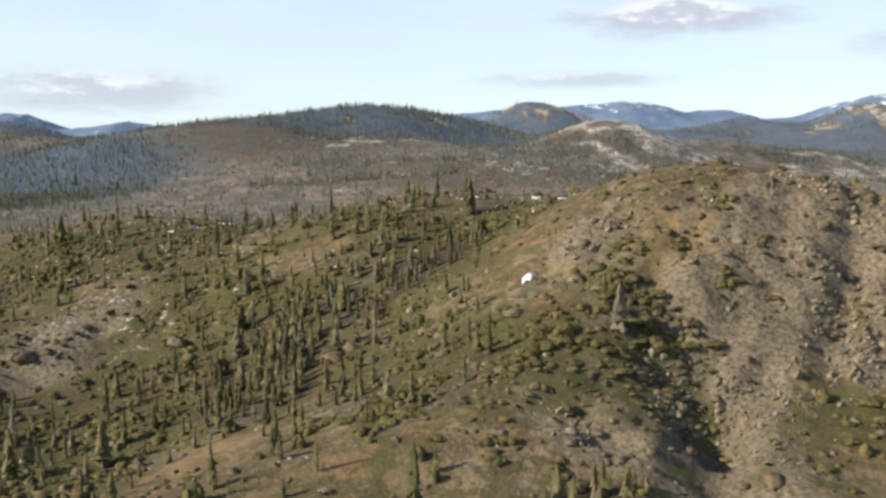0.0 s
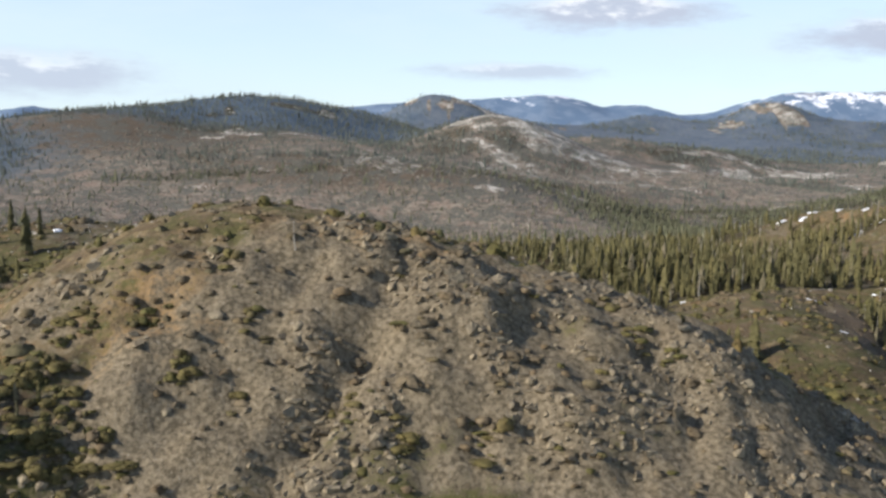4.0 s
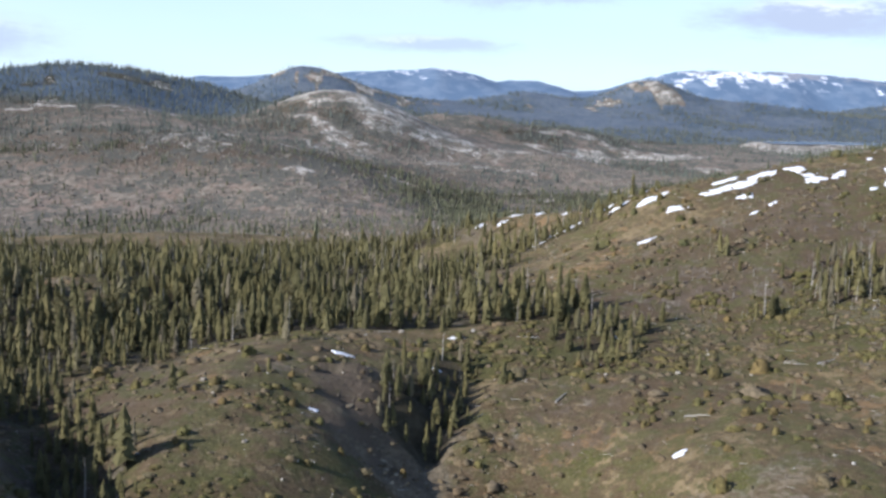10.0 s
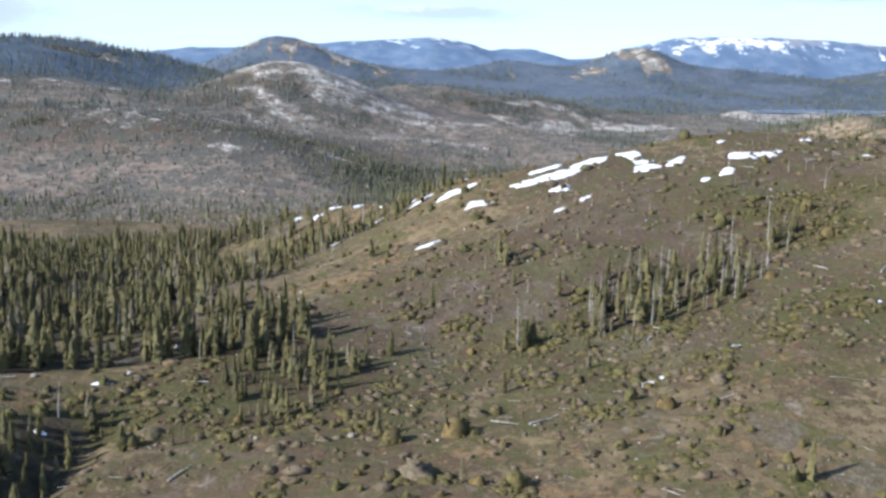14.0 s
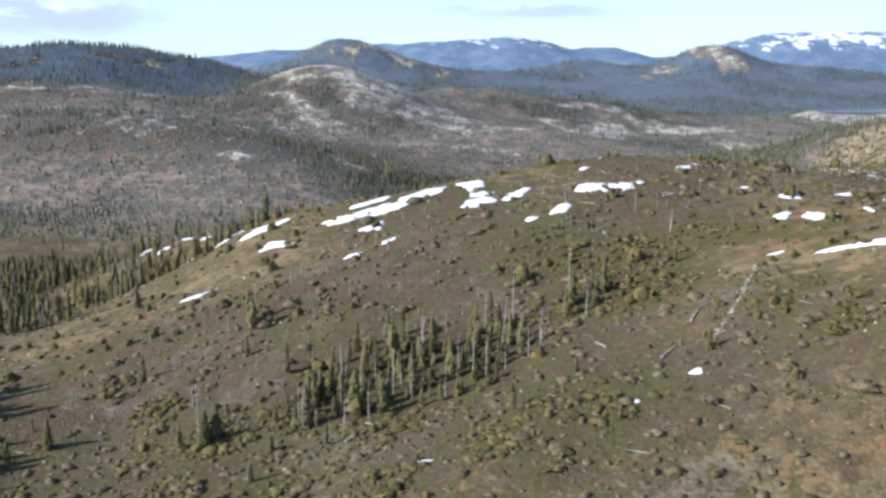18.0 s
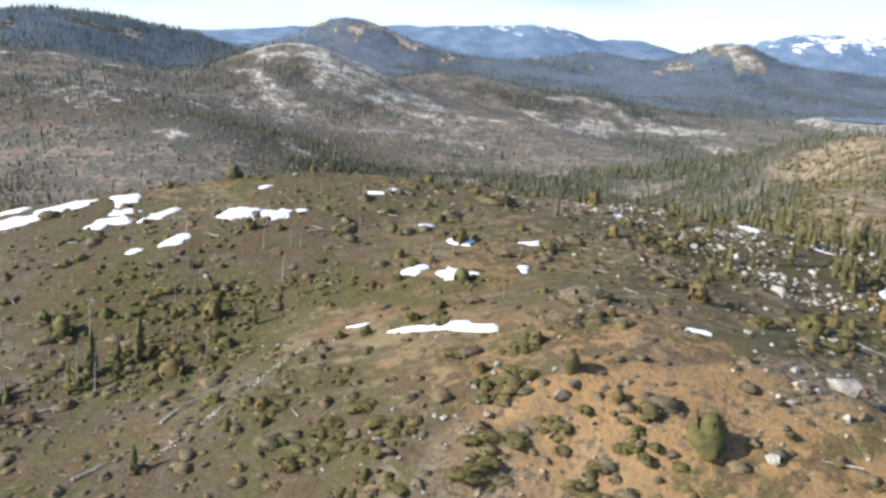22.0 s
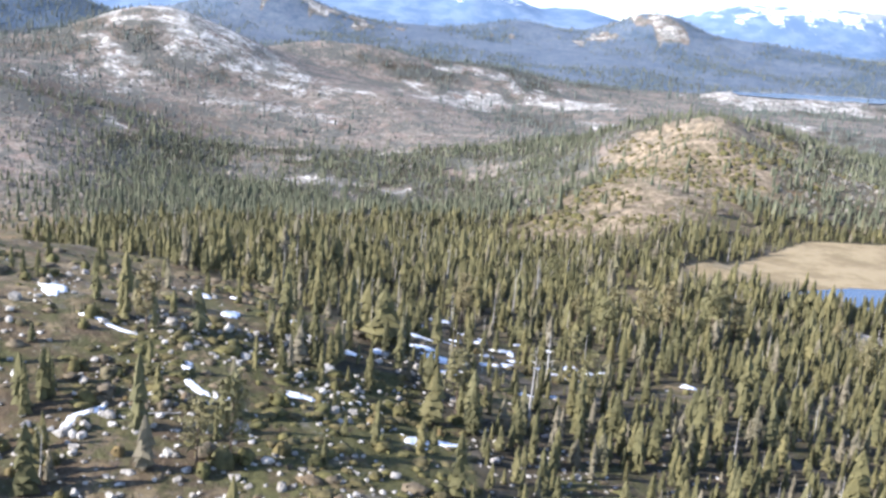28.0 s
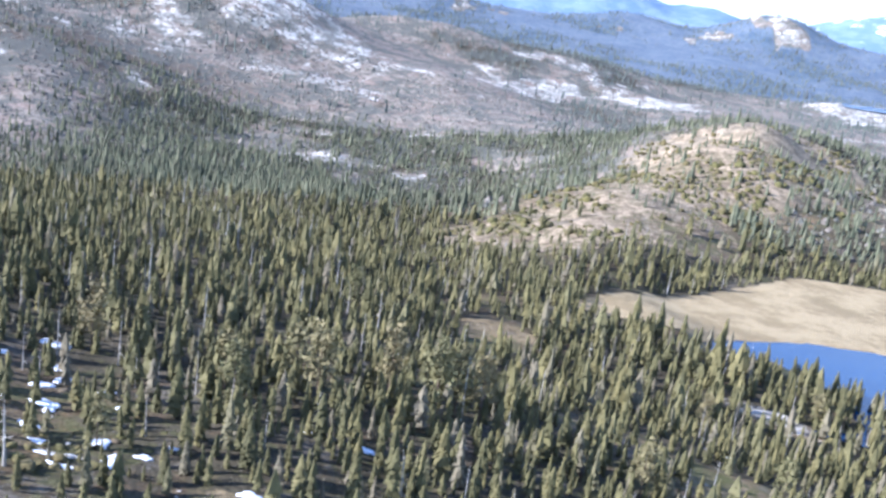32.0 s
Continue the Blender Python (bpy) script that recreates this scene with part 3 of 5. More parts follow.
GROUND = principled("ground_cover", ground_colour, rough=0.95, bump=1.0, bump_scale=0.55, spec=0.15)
SNOW = principled("old_snow", lambda n: n.mix(n.step(n.noise(n.add("ShaderNodeTexCoord", 3), 0.8, 5.0), 0.5, 0.8), (0.86, 0.87, 0.89), (0.74, 0.73, 0.71)), rough=0.6, bump=0.3, bump_scale=0.7)
GRANITE = principled("granite", varied((0.42, 0.38, 0.32), (0.31, 0.275, 0.225), (0.52, 0.48, 0.42), scale=1.5), rough=0.85, bump=0.5, bump_scale=1.8)
GRANITE_ONE = principled("granite_boulder", varied((0.42, 0.38, 0.32), (0.31, 0.275, 0.225), (0.52, 0.48, 0.42), scale=1.5, island=False), rough=0.85, bump=0.5, bump_scale=1.8)
def needle_colour(by_tree):
    """Olive to grey-green needles: a tone for each tree, a small spread over its sprays."""

    def build(n):
        where = n.add("ShaderNodeTexCoord", 3)
        tone = n.add("ShaderNodeAttribute", 2, attribute_name="tone") if by_tree else n.add("ShaderNodeObjectInfo", 5)
        ramp = n.tree.nodes.new("ShaderNodeValToRGB")
        ramp.color_ramp.elements.remove(ramp.color_ramp.elements[1])
        for i, (at, c) in enumerate(((0.0, (0.077, 0.071, 0.030)), (0.35, (0.102, 0.092, 0.038)), (0.62, (0.132, 0.113, 0.045)), (0.86, (0.125, 0.114, 0.052)), (0.96, (0.155, 0.132, 0.085)))):
            e = ramp.color_ramp.elements[0] if i == 0 else ramp.color_ramp.elements.new(at)
            e.color = (*c, 1)
        n.put(ramp.inputs[0], tone)
        spray = n.add("ShaderNodeNewGeometry", 8)
        fine = n.math("ADD", n.math("MULTIPLY", n.step(n.noise(where, 0.9, 5.0), 0.3, 0.7), 0.5), n.math("MULTIPLY", spray, 0.5))
        return n.add("ShaderNodeMix", 2, data_type="RGBA", blend_type="MULTIPLY", in_0=1.0, in_6=ramp.outputs[0], in_7=n.mix(fine, (0.72, 0.73, 0.72), (1.26, 1.24, 1.2)))

    return build


NEEDLES = principled("conifer_needles", needle_colour(True), rough=0.8, spec=0.2)
NEEDLES_ONE = principled("conifer_needles_near", needle_colour(False), rough=0.8, spec=0.2)
# needles lightened and cooled, so distance haze is in their colour
HAZED_NEEDLES = principled("hazed_far_needles", varied((0.085, 0.100, 0.085), (0.115, 0.126, 0.105), (0.150, 0.148, 0.118), scale=0.05), rough=0.85, spec=0.2)
# tone set between the near needles and the hazed far ones
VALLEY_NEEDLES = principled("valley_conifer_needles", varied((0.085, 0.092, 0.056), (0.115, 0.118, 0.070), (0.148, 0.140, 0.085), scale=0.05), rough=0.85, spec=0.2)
PINE = principled("yellow_pine_needles", varied((0.24, 0.195, 0.095), (0.17, 0.155, 0.070), scale=0.8, island=False), rough=0.8, spec=0.2)
BARK = principled("bark", varied((0.12, 0.085, 0.06), (0.17, 0.12, 0.085), scale=2.0), rough=0.95, bump=0.6, bump_scale=3.0)
DEADWOOD = principled("weathered_dead_wood", varied((0.36, 0.33, 0.29), (0.45, 0.42, 0.37), scale=2.5, island=False), rough=0.9, bump=0.4, bump_scale=4.0)
SCRUB = principled("scrub_leaves", varied((0.088, 0.080, 0.028), (0.112, 0.098, 0.034), (0.128, 0.102, 0.040), (0.104, 0.086, 0.042), scale=0.9), rough=0.85, spec=0.2)
DRY = principled("dry_brush", varied((0.115, 0.090, 0.056), (0.16, 0.126, 0.08), (0.15, 0.108, 0.062), (0.12, 0.104, 0.056), scale=1.2), rough=0.9, spec=0.2)


def water_colour(n):
    # blue base colour stands in for the upper sky mirrored in the water
    return n.mix(n.step(n.noise(n.add("ShaderNodeTexCoord", 3), 0.02, 3.0), 0.3, 0.7), (0.010, 0.034, 0.09), (0.014, 0.044, 0.11))


WATER = principled("pond_water", water_colour, rough=0.2, bump=0.12, bump_scale=0.6, spec=0.22)


def hazed_range_colour(n):
    where = n.add("ShaderNodeTexCoord", 3)
    mask = n.add("ShaderNodeAttribute", 0, attribute_name="cover_a")
    split = n.tree.nodes.new("ShaderNodeSeparateColor")
    n.tree.links.new(mask, split.inputs[0])
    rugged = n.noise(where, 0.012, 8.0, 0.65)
    # woods are given the pale blue of distance haze as base colour
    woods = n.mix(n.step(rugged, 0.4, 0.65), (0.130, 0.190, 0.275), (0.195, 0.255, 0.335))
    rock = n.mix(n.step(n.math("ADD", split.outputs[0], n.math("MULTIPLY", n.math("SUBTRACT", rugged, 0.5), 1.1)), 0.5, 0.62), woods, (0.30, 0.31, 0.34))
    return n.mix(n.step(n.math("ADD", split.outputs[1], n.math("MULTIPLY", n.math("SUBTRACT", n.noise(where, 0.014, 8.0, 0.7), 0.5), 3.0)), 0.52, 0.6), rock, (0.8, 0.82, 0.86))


HAZED_RANGE = principled("hazed_far_range", hazed_range_colour, rough=0.95, spec=0.1)


# ---------------------------------------------------------------- meshes
def mesh_of(name, verts, faces, mats, smooth_faces=False, face_mats=None):
    """A mesh from an array of points and one of triangles or quads."""
    verts, faces = np.asarray(verts, np.float32), np.asarray(faces, np.int32)
    me = bpy.data.meshes.new(name)
    count, size = faces.shape
    me.vertices.add(len(verts))
    me.vertices.foreach_set("co", verts.ravel())
    me.loops.add(count * size)
    me.loops.foreach_set("vertex_index", faces.ravel())
    me.polygons.add(count)
    me.polygons.foreach_set("loop_start", np.arange(0, count * size, size, dtype=np.int32))
    for m in mats if isinstance(mats, (list, tuple)) else [mats]:
        me.materials.append(m)
    if face_mats is not None:
        me.polygons.foreach_set("material_index", np.asarray(face_mats, np.int32))
    me.polygons.foreach_set("use_smooth", np.full(count, smooth_faces))
    me.update()
    me.validate()
    return me


def part(name, me, parent, label=""):
    """One mesh object under a thing."""
    ob = new(name, me)
    ob.parent = parent
    return tagged(ob, label)


def put_cover(me, name, values):
    layer = me.attributes.new(name, "FLOAT_COLOR", "POINT")
    layer.data.foreach_set("color", np.asarray(values, np.float32).ravel())


def lines(low, high, step, left, right, grow_left, grow_right):
    """Grid lines: even between low and high, then ever wider out to left and right."""
    mid = list(np.arange(low, high, step))
    out, s = [mid[-1]], step
    while out[-1] < right:
        s *= grow_right
        out.append(out[-1] + s)
    back, s = [mid[0]], step
    while back[-1] > left:
        s *= grow_left
        back.append(back[-1] - s)
    return np.array(back[:0:-1] + mid + out[1:])


def sheet(xs, ys):
    x, y = np.meshgrid(xs, ys)
    nx, ny = len(xs), len(ys)
    i = (np.arange(ny - 1)[:, None] * nx + np.arange(nx - 1)[None, :]).ravel()
    return x.ravel(), y.ravel(), np.stack([i, i + 1, i + 1 + nx, i + nx], 1)


# ---------------------------------------------------------------- ground
def halved(at, low, high):
    """Extra grid lines half way between those from low to high."""
    near_lines = at[(at > low) & (at < high)]
    return np.sort(np.concatenate([at, (near_lines[1:] + near_lines[:-1]) / 2]))


gx, gy, gf = sheet(halved(lines(-110, 700, 3.0, -3200, 5200, 1.05, 1.026), 18, 135), halved(lines(112, 700, 2.2, -500, 4960, 1.08, 1.021), 130, 202))
gz = height(gx, gy)
one = np.ones(len(gx))
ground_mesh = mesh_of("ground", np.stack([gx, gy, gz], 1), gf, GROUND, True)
rust = np.maximum.reduce([0.5 * oval(gx, gy, 40, 176, 14, 20, -20), 0.42 * oval(gx, gy, 75, 190, 40, 8), 0.64 * oval(gx, gy, 432, 326, 28, 22), 0.62 * oval(gx, gy, 445, 312, 30, 14), 0.6 * oval(gx, gy, 372, 392, 30, 14),
                          0.55 * oval(gx, gy, 425, 372, 34, 20), 0.5 * oval(gx, gy, 270, 385, 22, 12), 0.4 * oval(gx, gy, -10, 255, 60, 18), 0.34 * oval(gx, gy, 100, 1220, 200, 60), 0.46 * oval(gx, gy, 385, 372, 55, 28)])
# burnt ground; the ovals by the gully and the hollow also paint in shade
burnt_and_shade = np.maximum.reduce([0.62 * oval(gx, gy, 505, 400, 46, 34), 0.5 * oval(gx, gy, 535, 455, 30, 26), 0.95 * oval(gx, gy, 325, 362, 85, 34, 20), 0.8 * oval(gx, gy, 345, 412, 28, 22), 0.6 * oval(gx, gy, 190, 290, 30, 34), 0.9 * oval(gx, gy, 122, 285, 44, 52), 0.72 * oval(gx, gy, 362, 322, 66, 22), 1.1 * oval(gx, gy, 330, 346, 56, 22, 10), 0.55 * oval(gx, gy, 250, 292, 44, 30), 0.75 * oval(gx, gy, 645, 607, 14, 9), 0.75 * oval(gx, gy, 120, 1180, 320, 110), 0.7 * oval(gx, gy, -250, 1400, 320, 160)])
brush = brush_cover(gx, gy)
floor_wood = wood(gx, gy)
granite = np.maximum(np.maximum(0.1 + 0.9 * bare(gx, gy), 0.5 * smooth(fbm(gx, gy, 190, 105, 4), -0.1, 0.7) * smooth(gy, 1500, 1800)) * (0.50 + 0.14 * oval(gx, gy, 236, 1470, 110, 80) + 0.14 * oval(gx, gy, 1200, 1840, 380, 130, 20) + 0.1 * oval(gx, gy, 735, 1570, 140, 80) + 0.1 * oval(gx, gy, 235, 2470, 200, 90) + 0.1 * oval(gx, gy, 1095, 2600, 200, 120)) * smooth(gy, 640, 760), np.maximum(0.05 * knoll(gx, gy), 0.62 * smooth(lake_mask(gx, gy), 0.18, 0.34)))
granite = np.maximum(granite, np.maximum.reduce([0.5 * oval(gx, gy, 150, 196, 20, 12, -35), 0.26 * oval(gx, gy, 505, 408, 52, 34), 0.3 * oval(gx, gy, 132, 188, 30, 20, -30), 0.75 * oval(gx, gy, 498, 347, 22, 6), 0.42 * oval(gx, gy, -70, 225, 40, 50), 0.8 * oval(gx, gy, 668, 565, 12, 5, -20)]))
meadow = np.maximum(1.0 * inside(gx, gy, MEADOW), 0.0 * one) * (1 - smooth(gy, 950, 1000))
put_cover(ground_mesh, "cover_a", np.stack([rust, granite * (1 - smooth(meadow, 0.6, 0.9)), brush, one], 1))
put_cover(ground_mesh, "cover_b", np.stack([floor_wood * np.where(gx > 470, 1.25, 0.95), burnt_and_shade, meadow, one], 1))
# cover_c's third channel marks the woods that get the painted haze blue
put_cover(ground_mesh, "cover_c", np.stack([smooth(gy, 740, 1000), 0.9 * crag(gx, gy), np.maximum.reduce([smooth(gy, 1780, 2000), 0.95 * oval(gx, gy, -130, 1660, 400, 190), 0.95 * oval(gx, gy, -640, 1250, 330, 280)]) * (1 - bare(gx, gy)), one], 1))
put_cover(ground_mesh, "cover_d", np.stack([knoll(gx, gy), 0 * one, 0 * one, one], 1))
ground = tagged(new("ground", ground_mesh), "brown and olive mountainside of dry earth, brush and pale granite", "ground", kind="structure")


def water_sheet(name, cx, cy, a, b, turn, level, label):
    """A flat sheet of water a little larger than its basin."""
    ring = [(cx + math.cos(k) * a * math.cos(radians(turn)) - math.sin(k) * b * math.sin(radians(turn)), cy + math.cos(k) * a * math.sin(radians(turn)) + math.sin(k) * b * math.cos(radians(turn)), level)
            for k in np.linspace(0, 2 * math.pi, 48, endpoint=False)]
    verts = ring + [(cx, cy, level)]
    return tagged(new(name, mesh_of(name, verts, [(i, (i + 1) % 48, 48) for i in range(48)], WATER)), label, "water", kind="structure")


water_sheet("pond", 735, 604, 104, 46, 4, POND_LEVEL, "small dark blue pond beside a tan meadow")
water_sheet("lake", 1240, 1930, 235, 70, 24, LAKE_LEVEL, "narrow blue lake with pale granite shores")
water_sheet("lake", 1690, 1960, 255, 82, 6, LAKE_LEVEL, "long blue lake with a pale shore")
water_sheet("lake", 1140, 1195, 70, 30, 10, LAKE_LEVEL, "little blue lake among the woods")

# far mountain range, pulled in to 4.6 km and scaled to the camera's view
RANGE_X = [-3200, -2050, -1880, -1720, -1560, -1440, -1300, -1150, -900, -600, -200, 20, 400, 655, 806, 910, 1095, 1275, 1440, 1595, 1700, 1805, 1965, 2190, 2465, 2755, 2985, 3200, 3410, 3640, 3930, 5200]
RANGE_Z = [230, 197, 184, 122, 134, 156, 134, 130, 120, 130, 170, 186, 214, 229, 247, 238, 201, 208, 172, 176, 204, 243, 272, 288, 292, 284, 267, 308, 308, 240, 322, 300]
rx, ry, rf = sheet(np.arange(-3200, 5201, 22.0), np.arange(3700, 4921, 28.0))
crest = np.interp(rx, RANGE_X, RANGE_Z) - 60
shape = np.exp(-(((ry - 4620) / 460) ** 2))
spur = 0.75 + 0.25 * fbm(rx, ry, 420, 131, 4)
rz = 30 + crest * shape * np.where(ry < 4620, spur * (1 - shape) + shape, 1.0) + 6 * fbm(rx, ry, 90, 141, 3) * shape + 30 * shape
range_mesh = mesh_of("backdrop", np.stack([rx, ry, rz], 1), rf, HAZED_RANGE, True)
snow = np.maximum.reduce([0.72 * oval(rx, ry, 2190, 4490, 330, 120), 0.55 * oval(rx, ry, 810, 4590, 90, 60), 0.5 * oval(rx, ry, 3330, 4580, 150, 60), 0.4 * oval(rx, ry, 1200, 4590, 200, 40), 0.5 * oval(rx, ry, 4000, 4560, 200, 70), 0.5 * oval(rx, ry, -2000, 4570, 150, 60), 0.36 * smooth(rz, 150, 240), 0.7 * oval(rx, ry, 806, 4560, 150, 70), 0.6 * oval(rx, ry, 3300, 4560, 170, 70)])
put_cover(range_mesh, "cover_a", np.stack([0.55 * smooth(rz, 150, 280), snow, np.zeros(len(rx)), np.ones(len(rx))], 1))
tagged(new("backdrop", range_mesh), "distant wooded mountain range with snowfields, painted haze blue", "mountains", kind="structure")


# ---------------------------------------------------------------- trees
def conifer(seed, skirts, sides, sprays, spread, trunk_sides=0):
    """A conifer one metre tall: ragged overlapping skirts of boughs with loose sprays over them; returns points, triangles and the triangles' slots (0 needles, 1 bark)."""
    rng = np.random.default_rng(seed)
    v, f, slot = [], [], []
    lean = rng.normal(0, 0.014, 2)
    foot = rng.uniform(0.02, 0.10)

    def reach(z):
        return spread * (max(0.0, 1 - z) ** 0.72) * (1.0 if z > foot + 0.12 else 0.8) + 0.008

    def axis(z):
        return lean[0] * z, lean[1] * z

    for i in range(skirts):
        low = foot + (0.93 - foot) * (i / skirts) ** 0.95
        high = min(1.0, low + 1.75 / skirts + 0.05)
        base, r, turn = len(v), reach(low) * rng.uniform(0.82, 1.14), rng.random() * 6.283
        ax, ay = axis(high)
        v.append((ax, ay, high))
        ox, oy = rng.normal(0, 0.10 * r, 2)
        for k in range(sides):
            rr = r * (rng.uniform(0.95, 1.22) if k % 2 else rng.uniform(0.58, 0.85))
            a = turn + 6.283 * (k + rng.uniform(-0.25, 0.25)) / sides
            v.append((ax + ox + rr * math.cos(a), ay + oy + rr * math.sin(a), low + (rng.uniform(-0.035, 0.0) if k % 2 else rng.uniform(0.0, 0.05))))
        f += [(base, base + 1 + k, base + 1 + (k + 1) % sides) for k in range(sides)]
    for i in range(sprays):
        z = foot + (0.95 - foot) * rng.random() ** 1.15
        ax, ay = axis(z)
        a, r = rng.random() * 6.283, reach(z)
        wide = r * rng.uniform(0.22, 0.4) * (1.3 if sprays < 60 else 0.8)
        c, t = np.array((math.cos(a), math.sin(a))), np.array((-math.sin(a), math.cos(a)))
        inner, outer = c * r * rng.uniform(0.45, 0.7), c * r * rng.uniform(0.95, 1.3)
        base = len(v)
        v.extend([(ax + inner[0] + t[0] * wide, ay + inner[1] + t[1] * wide, z + rng.uniform(0.0, 0.05)), (ax + inner[0] - t[0] * wide, ay + inner[1] - t[1] * wide, z + rng.uniform(0.0, 0.05)),
                  (ax + outer[0], ay + outer[1], z - rng.uniform(0.0, 0.045))])
        f.append((base, base + 1, base + 2))
    slot = [0] * len(f)
    if trunk_sides:
        base = len(v)
        for z, r in ((-0.03, 0.022), (0.3, 0.016)):
            v.extend((r * math.cos(6.283 * k / trunk_sides), r * math.sin(6.283 * k / trunk_sides), z) for k in range(trunk_sides))
        for k in range(trunk_sides):
            a, b = base + k, base + (k + 1) % trunk_sides
            f.extend(((a, b, b + trunk_sides), (a, b + trunk_sides, a + trunk_sides)))
            slot.extend((1, 1))
    return np.array(v, np.float32), np.array(f, np.int32), np.array(slot, np.int32)


def far_conifer(seed):
    """A conifer of a few facets for far woods, one metre tall."""
    rng = np.random.default_rng(seed)
    v, f = [], []
    for low, high, r in ((0.0, 0.66, 0.155), (0.34, 1.0, 0.11)):
        base = len(v)
        v.append((rng.normal(0, 0.01), rng.normal(0, 0.01), high))
        for k in range(4):
            rr = r * (0.7 + 0.6 * rng.random())
            v.append((rr * math.cos(1.5708 * k), rr * math.sin(1.5708 * k), low + 0.06 * rng.random()))
        f += [(base, base + 1 + k, base + 1 + (k + 1) % 4) for k in range(4)]
    return np.array(v, np.float32), np.array(f, np.int32), np.zeros(len(f), np.int32)


def trunk_mesh(name, seed, thick, mat, branches=0, top=0.96):
    """A tapered, slightly crooked trunk one metre tall, with bare branches if asked."""
    rng = np.random.default_rng(seed)
    v, f = [], []
    bend = rng.normal(0, 0.012, 2)
    rings = 7
    for i in range(rings):
        z = -0.03 + (top + 0.03) * i / (rings - 1)
        r = thick * (1 - 0.93 * i / (rings - 1)) * (1 + 0.1 * rng.normal())
        v.extend((bend[0] * z * 2 + r * math.cos(1.0472 * k), bend[1] * math.sin(3 * z) + r * math.sin(1.0472 * k), z) for k in range(6))
    for i in range(rings - 1):
        for k in range(6):
            a, b = i * 6 + k, i * 6 + (k + 1) % 6
            f.extend(((a, b, b + 6), (a, b + 6, a + 6)))
    for _ in range(branches):
        z = 0.25 + 0.7 * rng.random()
        a, reach, r = rng.random() * 6.28, (0.05 + 0.2 * rng.random()) * (1.15 - z), 0.007
        base = len(v)
        c, s = math.cos(a), math.sin(a)
        v.extend([(-s * r, c * r, z), (s * r, -c * r, z), (0, 0, z + 1.6 * r), (c * reach, s * reach, z + reach * rng.uniform(-0.35, 0.5))])
        f.extend([(base, base + 1, base + 3), (base + 1, base + 2, base + 3), (base + 2, base, base + 3)])
    return mesh_of(name, v, f, mat)


def pine_crown(name, seed):
    """An open, uneven crown of needle clumps, for a tree one metre tall."""
    rng = np.random.default_rng(seed)
    v, f = [], []
    for _ in range(36):
        z = rng.uniform(0.30, 0.98)
        reach = 0.2 * math.sqrt(max(0.05, 1 - ((z - 0.55) / 0.5) ** 2)) * rng.uniform(0.3, 1.1)
        a = rng.random() * 6.28
        c = np.array([reach * math.cos(a), reach * math.sin(a), z])
        for _ in range(18):
            d = rng.normal(0, 1, 3)
            d[2] *= 0.55
            p = c + d * 0.040
            u, t = rng.normal(0, 0.030, 3), rng.normal(0, 0.030, 3)
            base = len(v)
            v.extend([p + u, p - u + t * 0.5, p + t])
            f.append((base, base + 1, base + 2))
    return mesh_of(name, v, f, PINE)


def scatter(kinds, x, y, size, turn, sink=0.0, squash=None, aim=None):
    """Many copies of small arrays (points, triangles, slots) at places on the ground, joined into single arrays."""
    rng = np.random.default_rng(7)
    z = height(x, y) - sink
    pick = rng.integers(0, len(kinds), len(x))
    vs, fs, ss, base = [], [], [], 0
    for k, (kv, kf, ks) in enumerate(kinds):
        at = np.nonzero(pick == k)[0]
        if not len(at):
            continue
        c, s = np.cos(turn[at])[:, None], np.sin(turn[at])[:, None]
        sx = size[at][:, None]
        sz = (size * (np.ones(len(x)) if squash is None else squash * np.ones(len(x))))[at][:, None]
        px = kv[None, :, 0] * sx * c - kv[None, :, 1] * sx * s + x[at][:, None]
        py = kv[None, :, 0] * sx * s + kv[None, :, 1] * sx * c + y[at][:, None]
        pz = kv[None, :, 2] * sz + z[at][:, None]
        vs.append(np.stack([px, py, pz], 2).reshape(-1, 3))
        fs.append((kf[None] + (np.arange(len(at)) * len(kv))[:, None, None]).reshape(-1, 3) + base)
        ss.append(np.tile(ks, len(at)))
        base += len(at) * len(kv)
    return np.concatenate(vs), np.concatenate(fs), np.concatenate(ss)


def tones(kinds, count, seed):
    """A grey tone from 0 to 1 for each of count scattered copies, in scatter's order of points."""
    pick = np.random.default_rng(7).integers(0, len(kinds), count)
    tone = np.random.default_rng(seed).random(count)
    return np.concatenate([np.repeat(tone[pick == k], len(kinds[k][0])) for k in range(len(kinds))])


def places(x0, x1, y0, y1, spacing, seed, thickness):
    """Random places with a chance given by thickness(x, y) from 0 to 1, one per spacing squared where it is 1."""
    rng = np.random.default_rng(seed)
    nx, ny = int((x1 - x0) / spacing), int((y1 - y0) / spacing)
    ix, iy = np.meshgrid(np.arange(nx), np.arange(ny))
    x = x0 + (ix.ravel() + rng.random(nx * ny)) * spacing
    y = y0 + (iy.ravel() + rng.random(nx * ny)) * spacing
    keep = rng.random(nx * ny) < thickness(x, y)
    return x[keep], y[keep]


SEEN_EDGE = 60.0


def in_view(x, y):
    """The wedge of land that can come into sight along the flight."""
    return (x > -0.52 * y - SEEN_EDGE) & (x < 600 + 0.62 * (y - 300) + SEEN_EDGE) & (y > 100)


rng = np.random.default_rng(3)
tx, ty = places(-140, 860, 110, 740, 2.75, 201, wood)
size = 4.3 * np.exp(rng.normal(0, 0.34, len(tx))) + 0.8 * fbm(tx, ty, 30, 151, 3)
in_bench = inside(tx, ty, BENCH_WOOD)
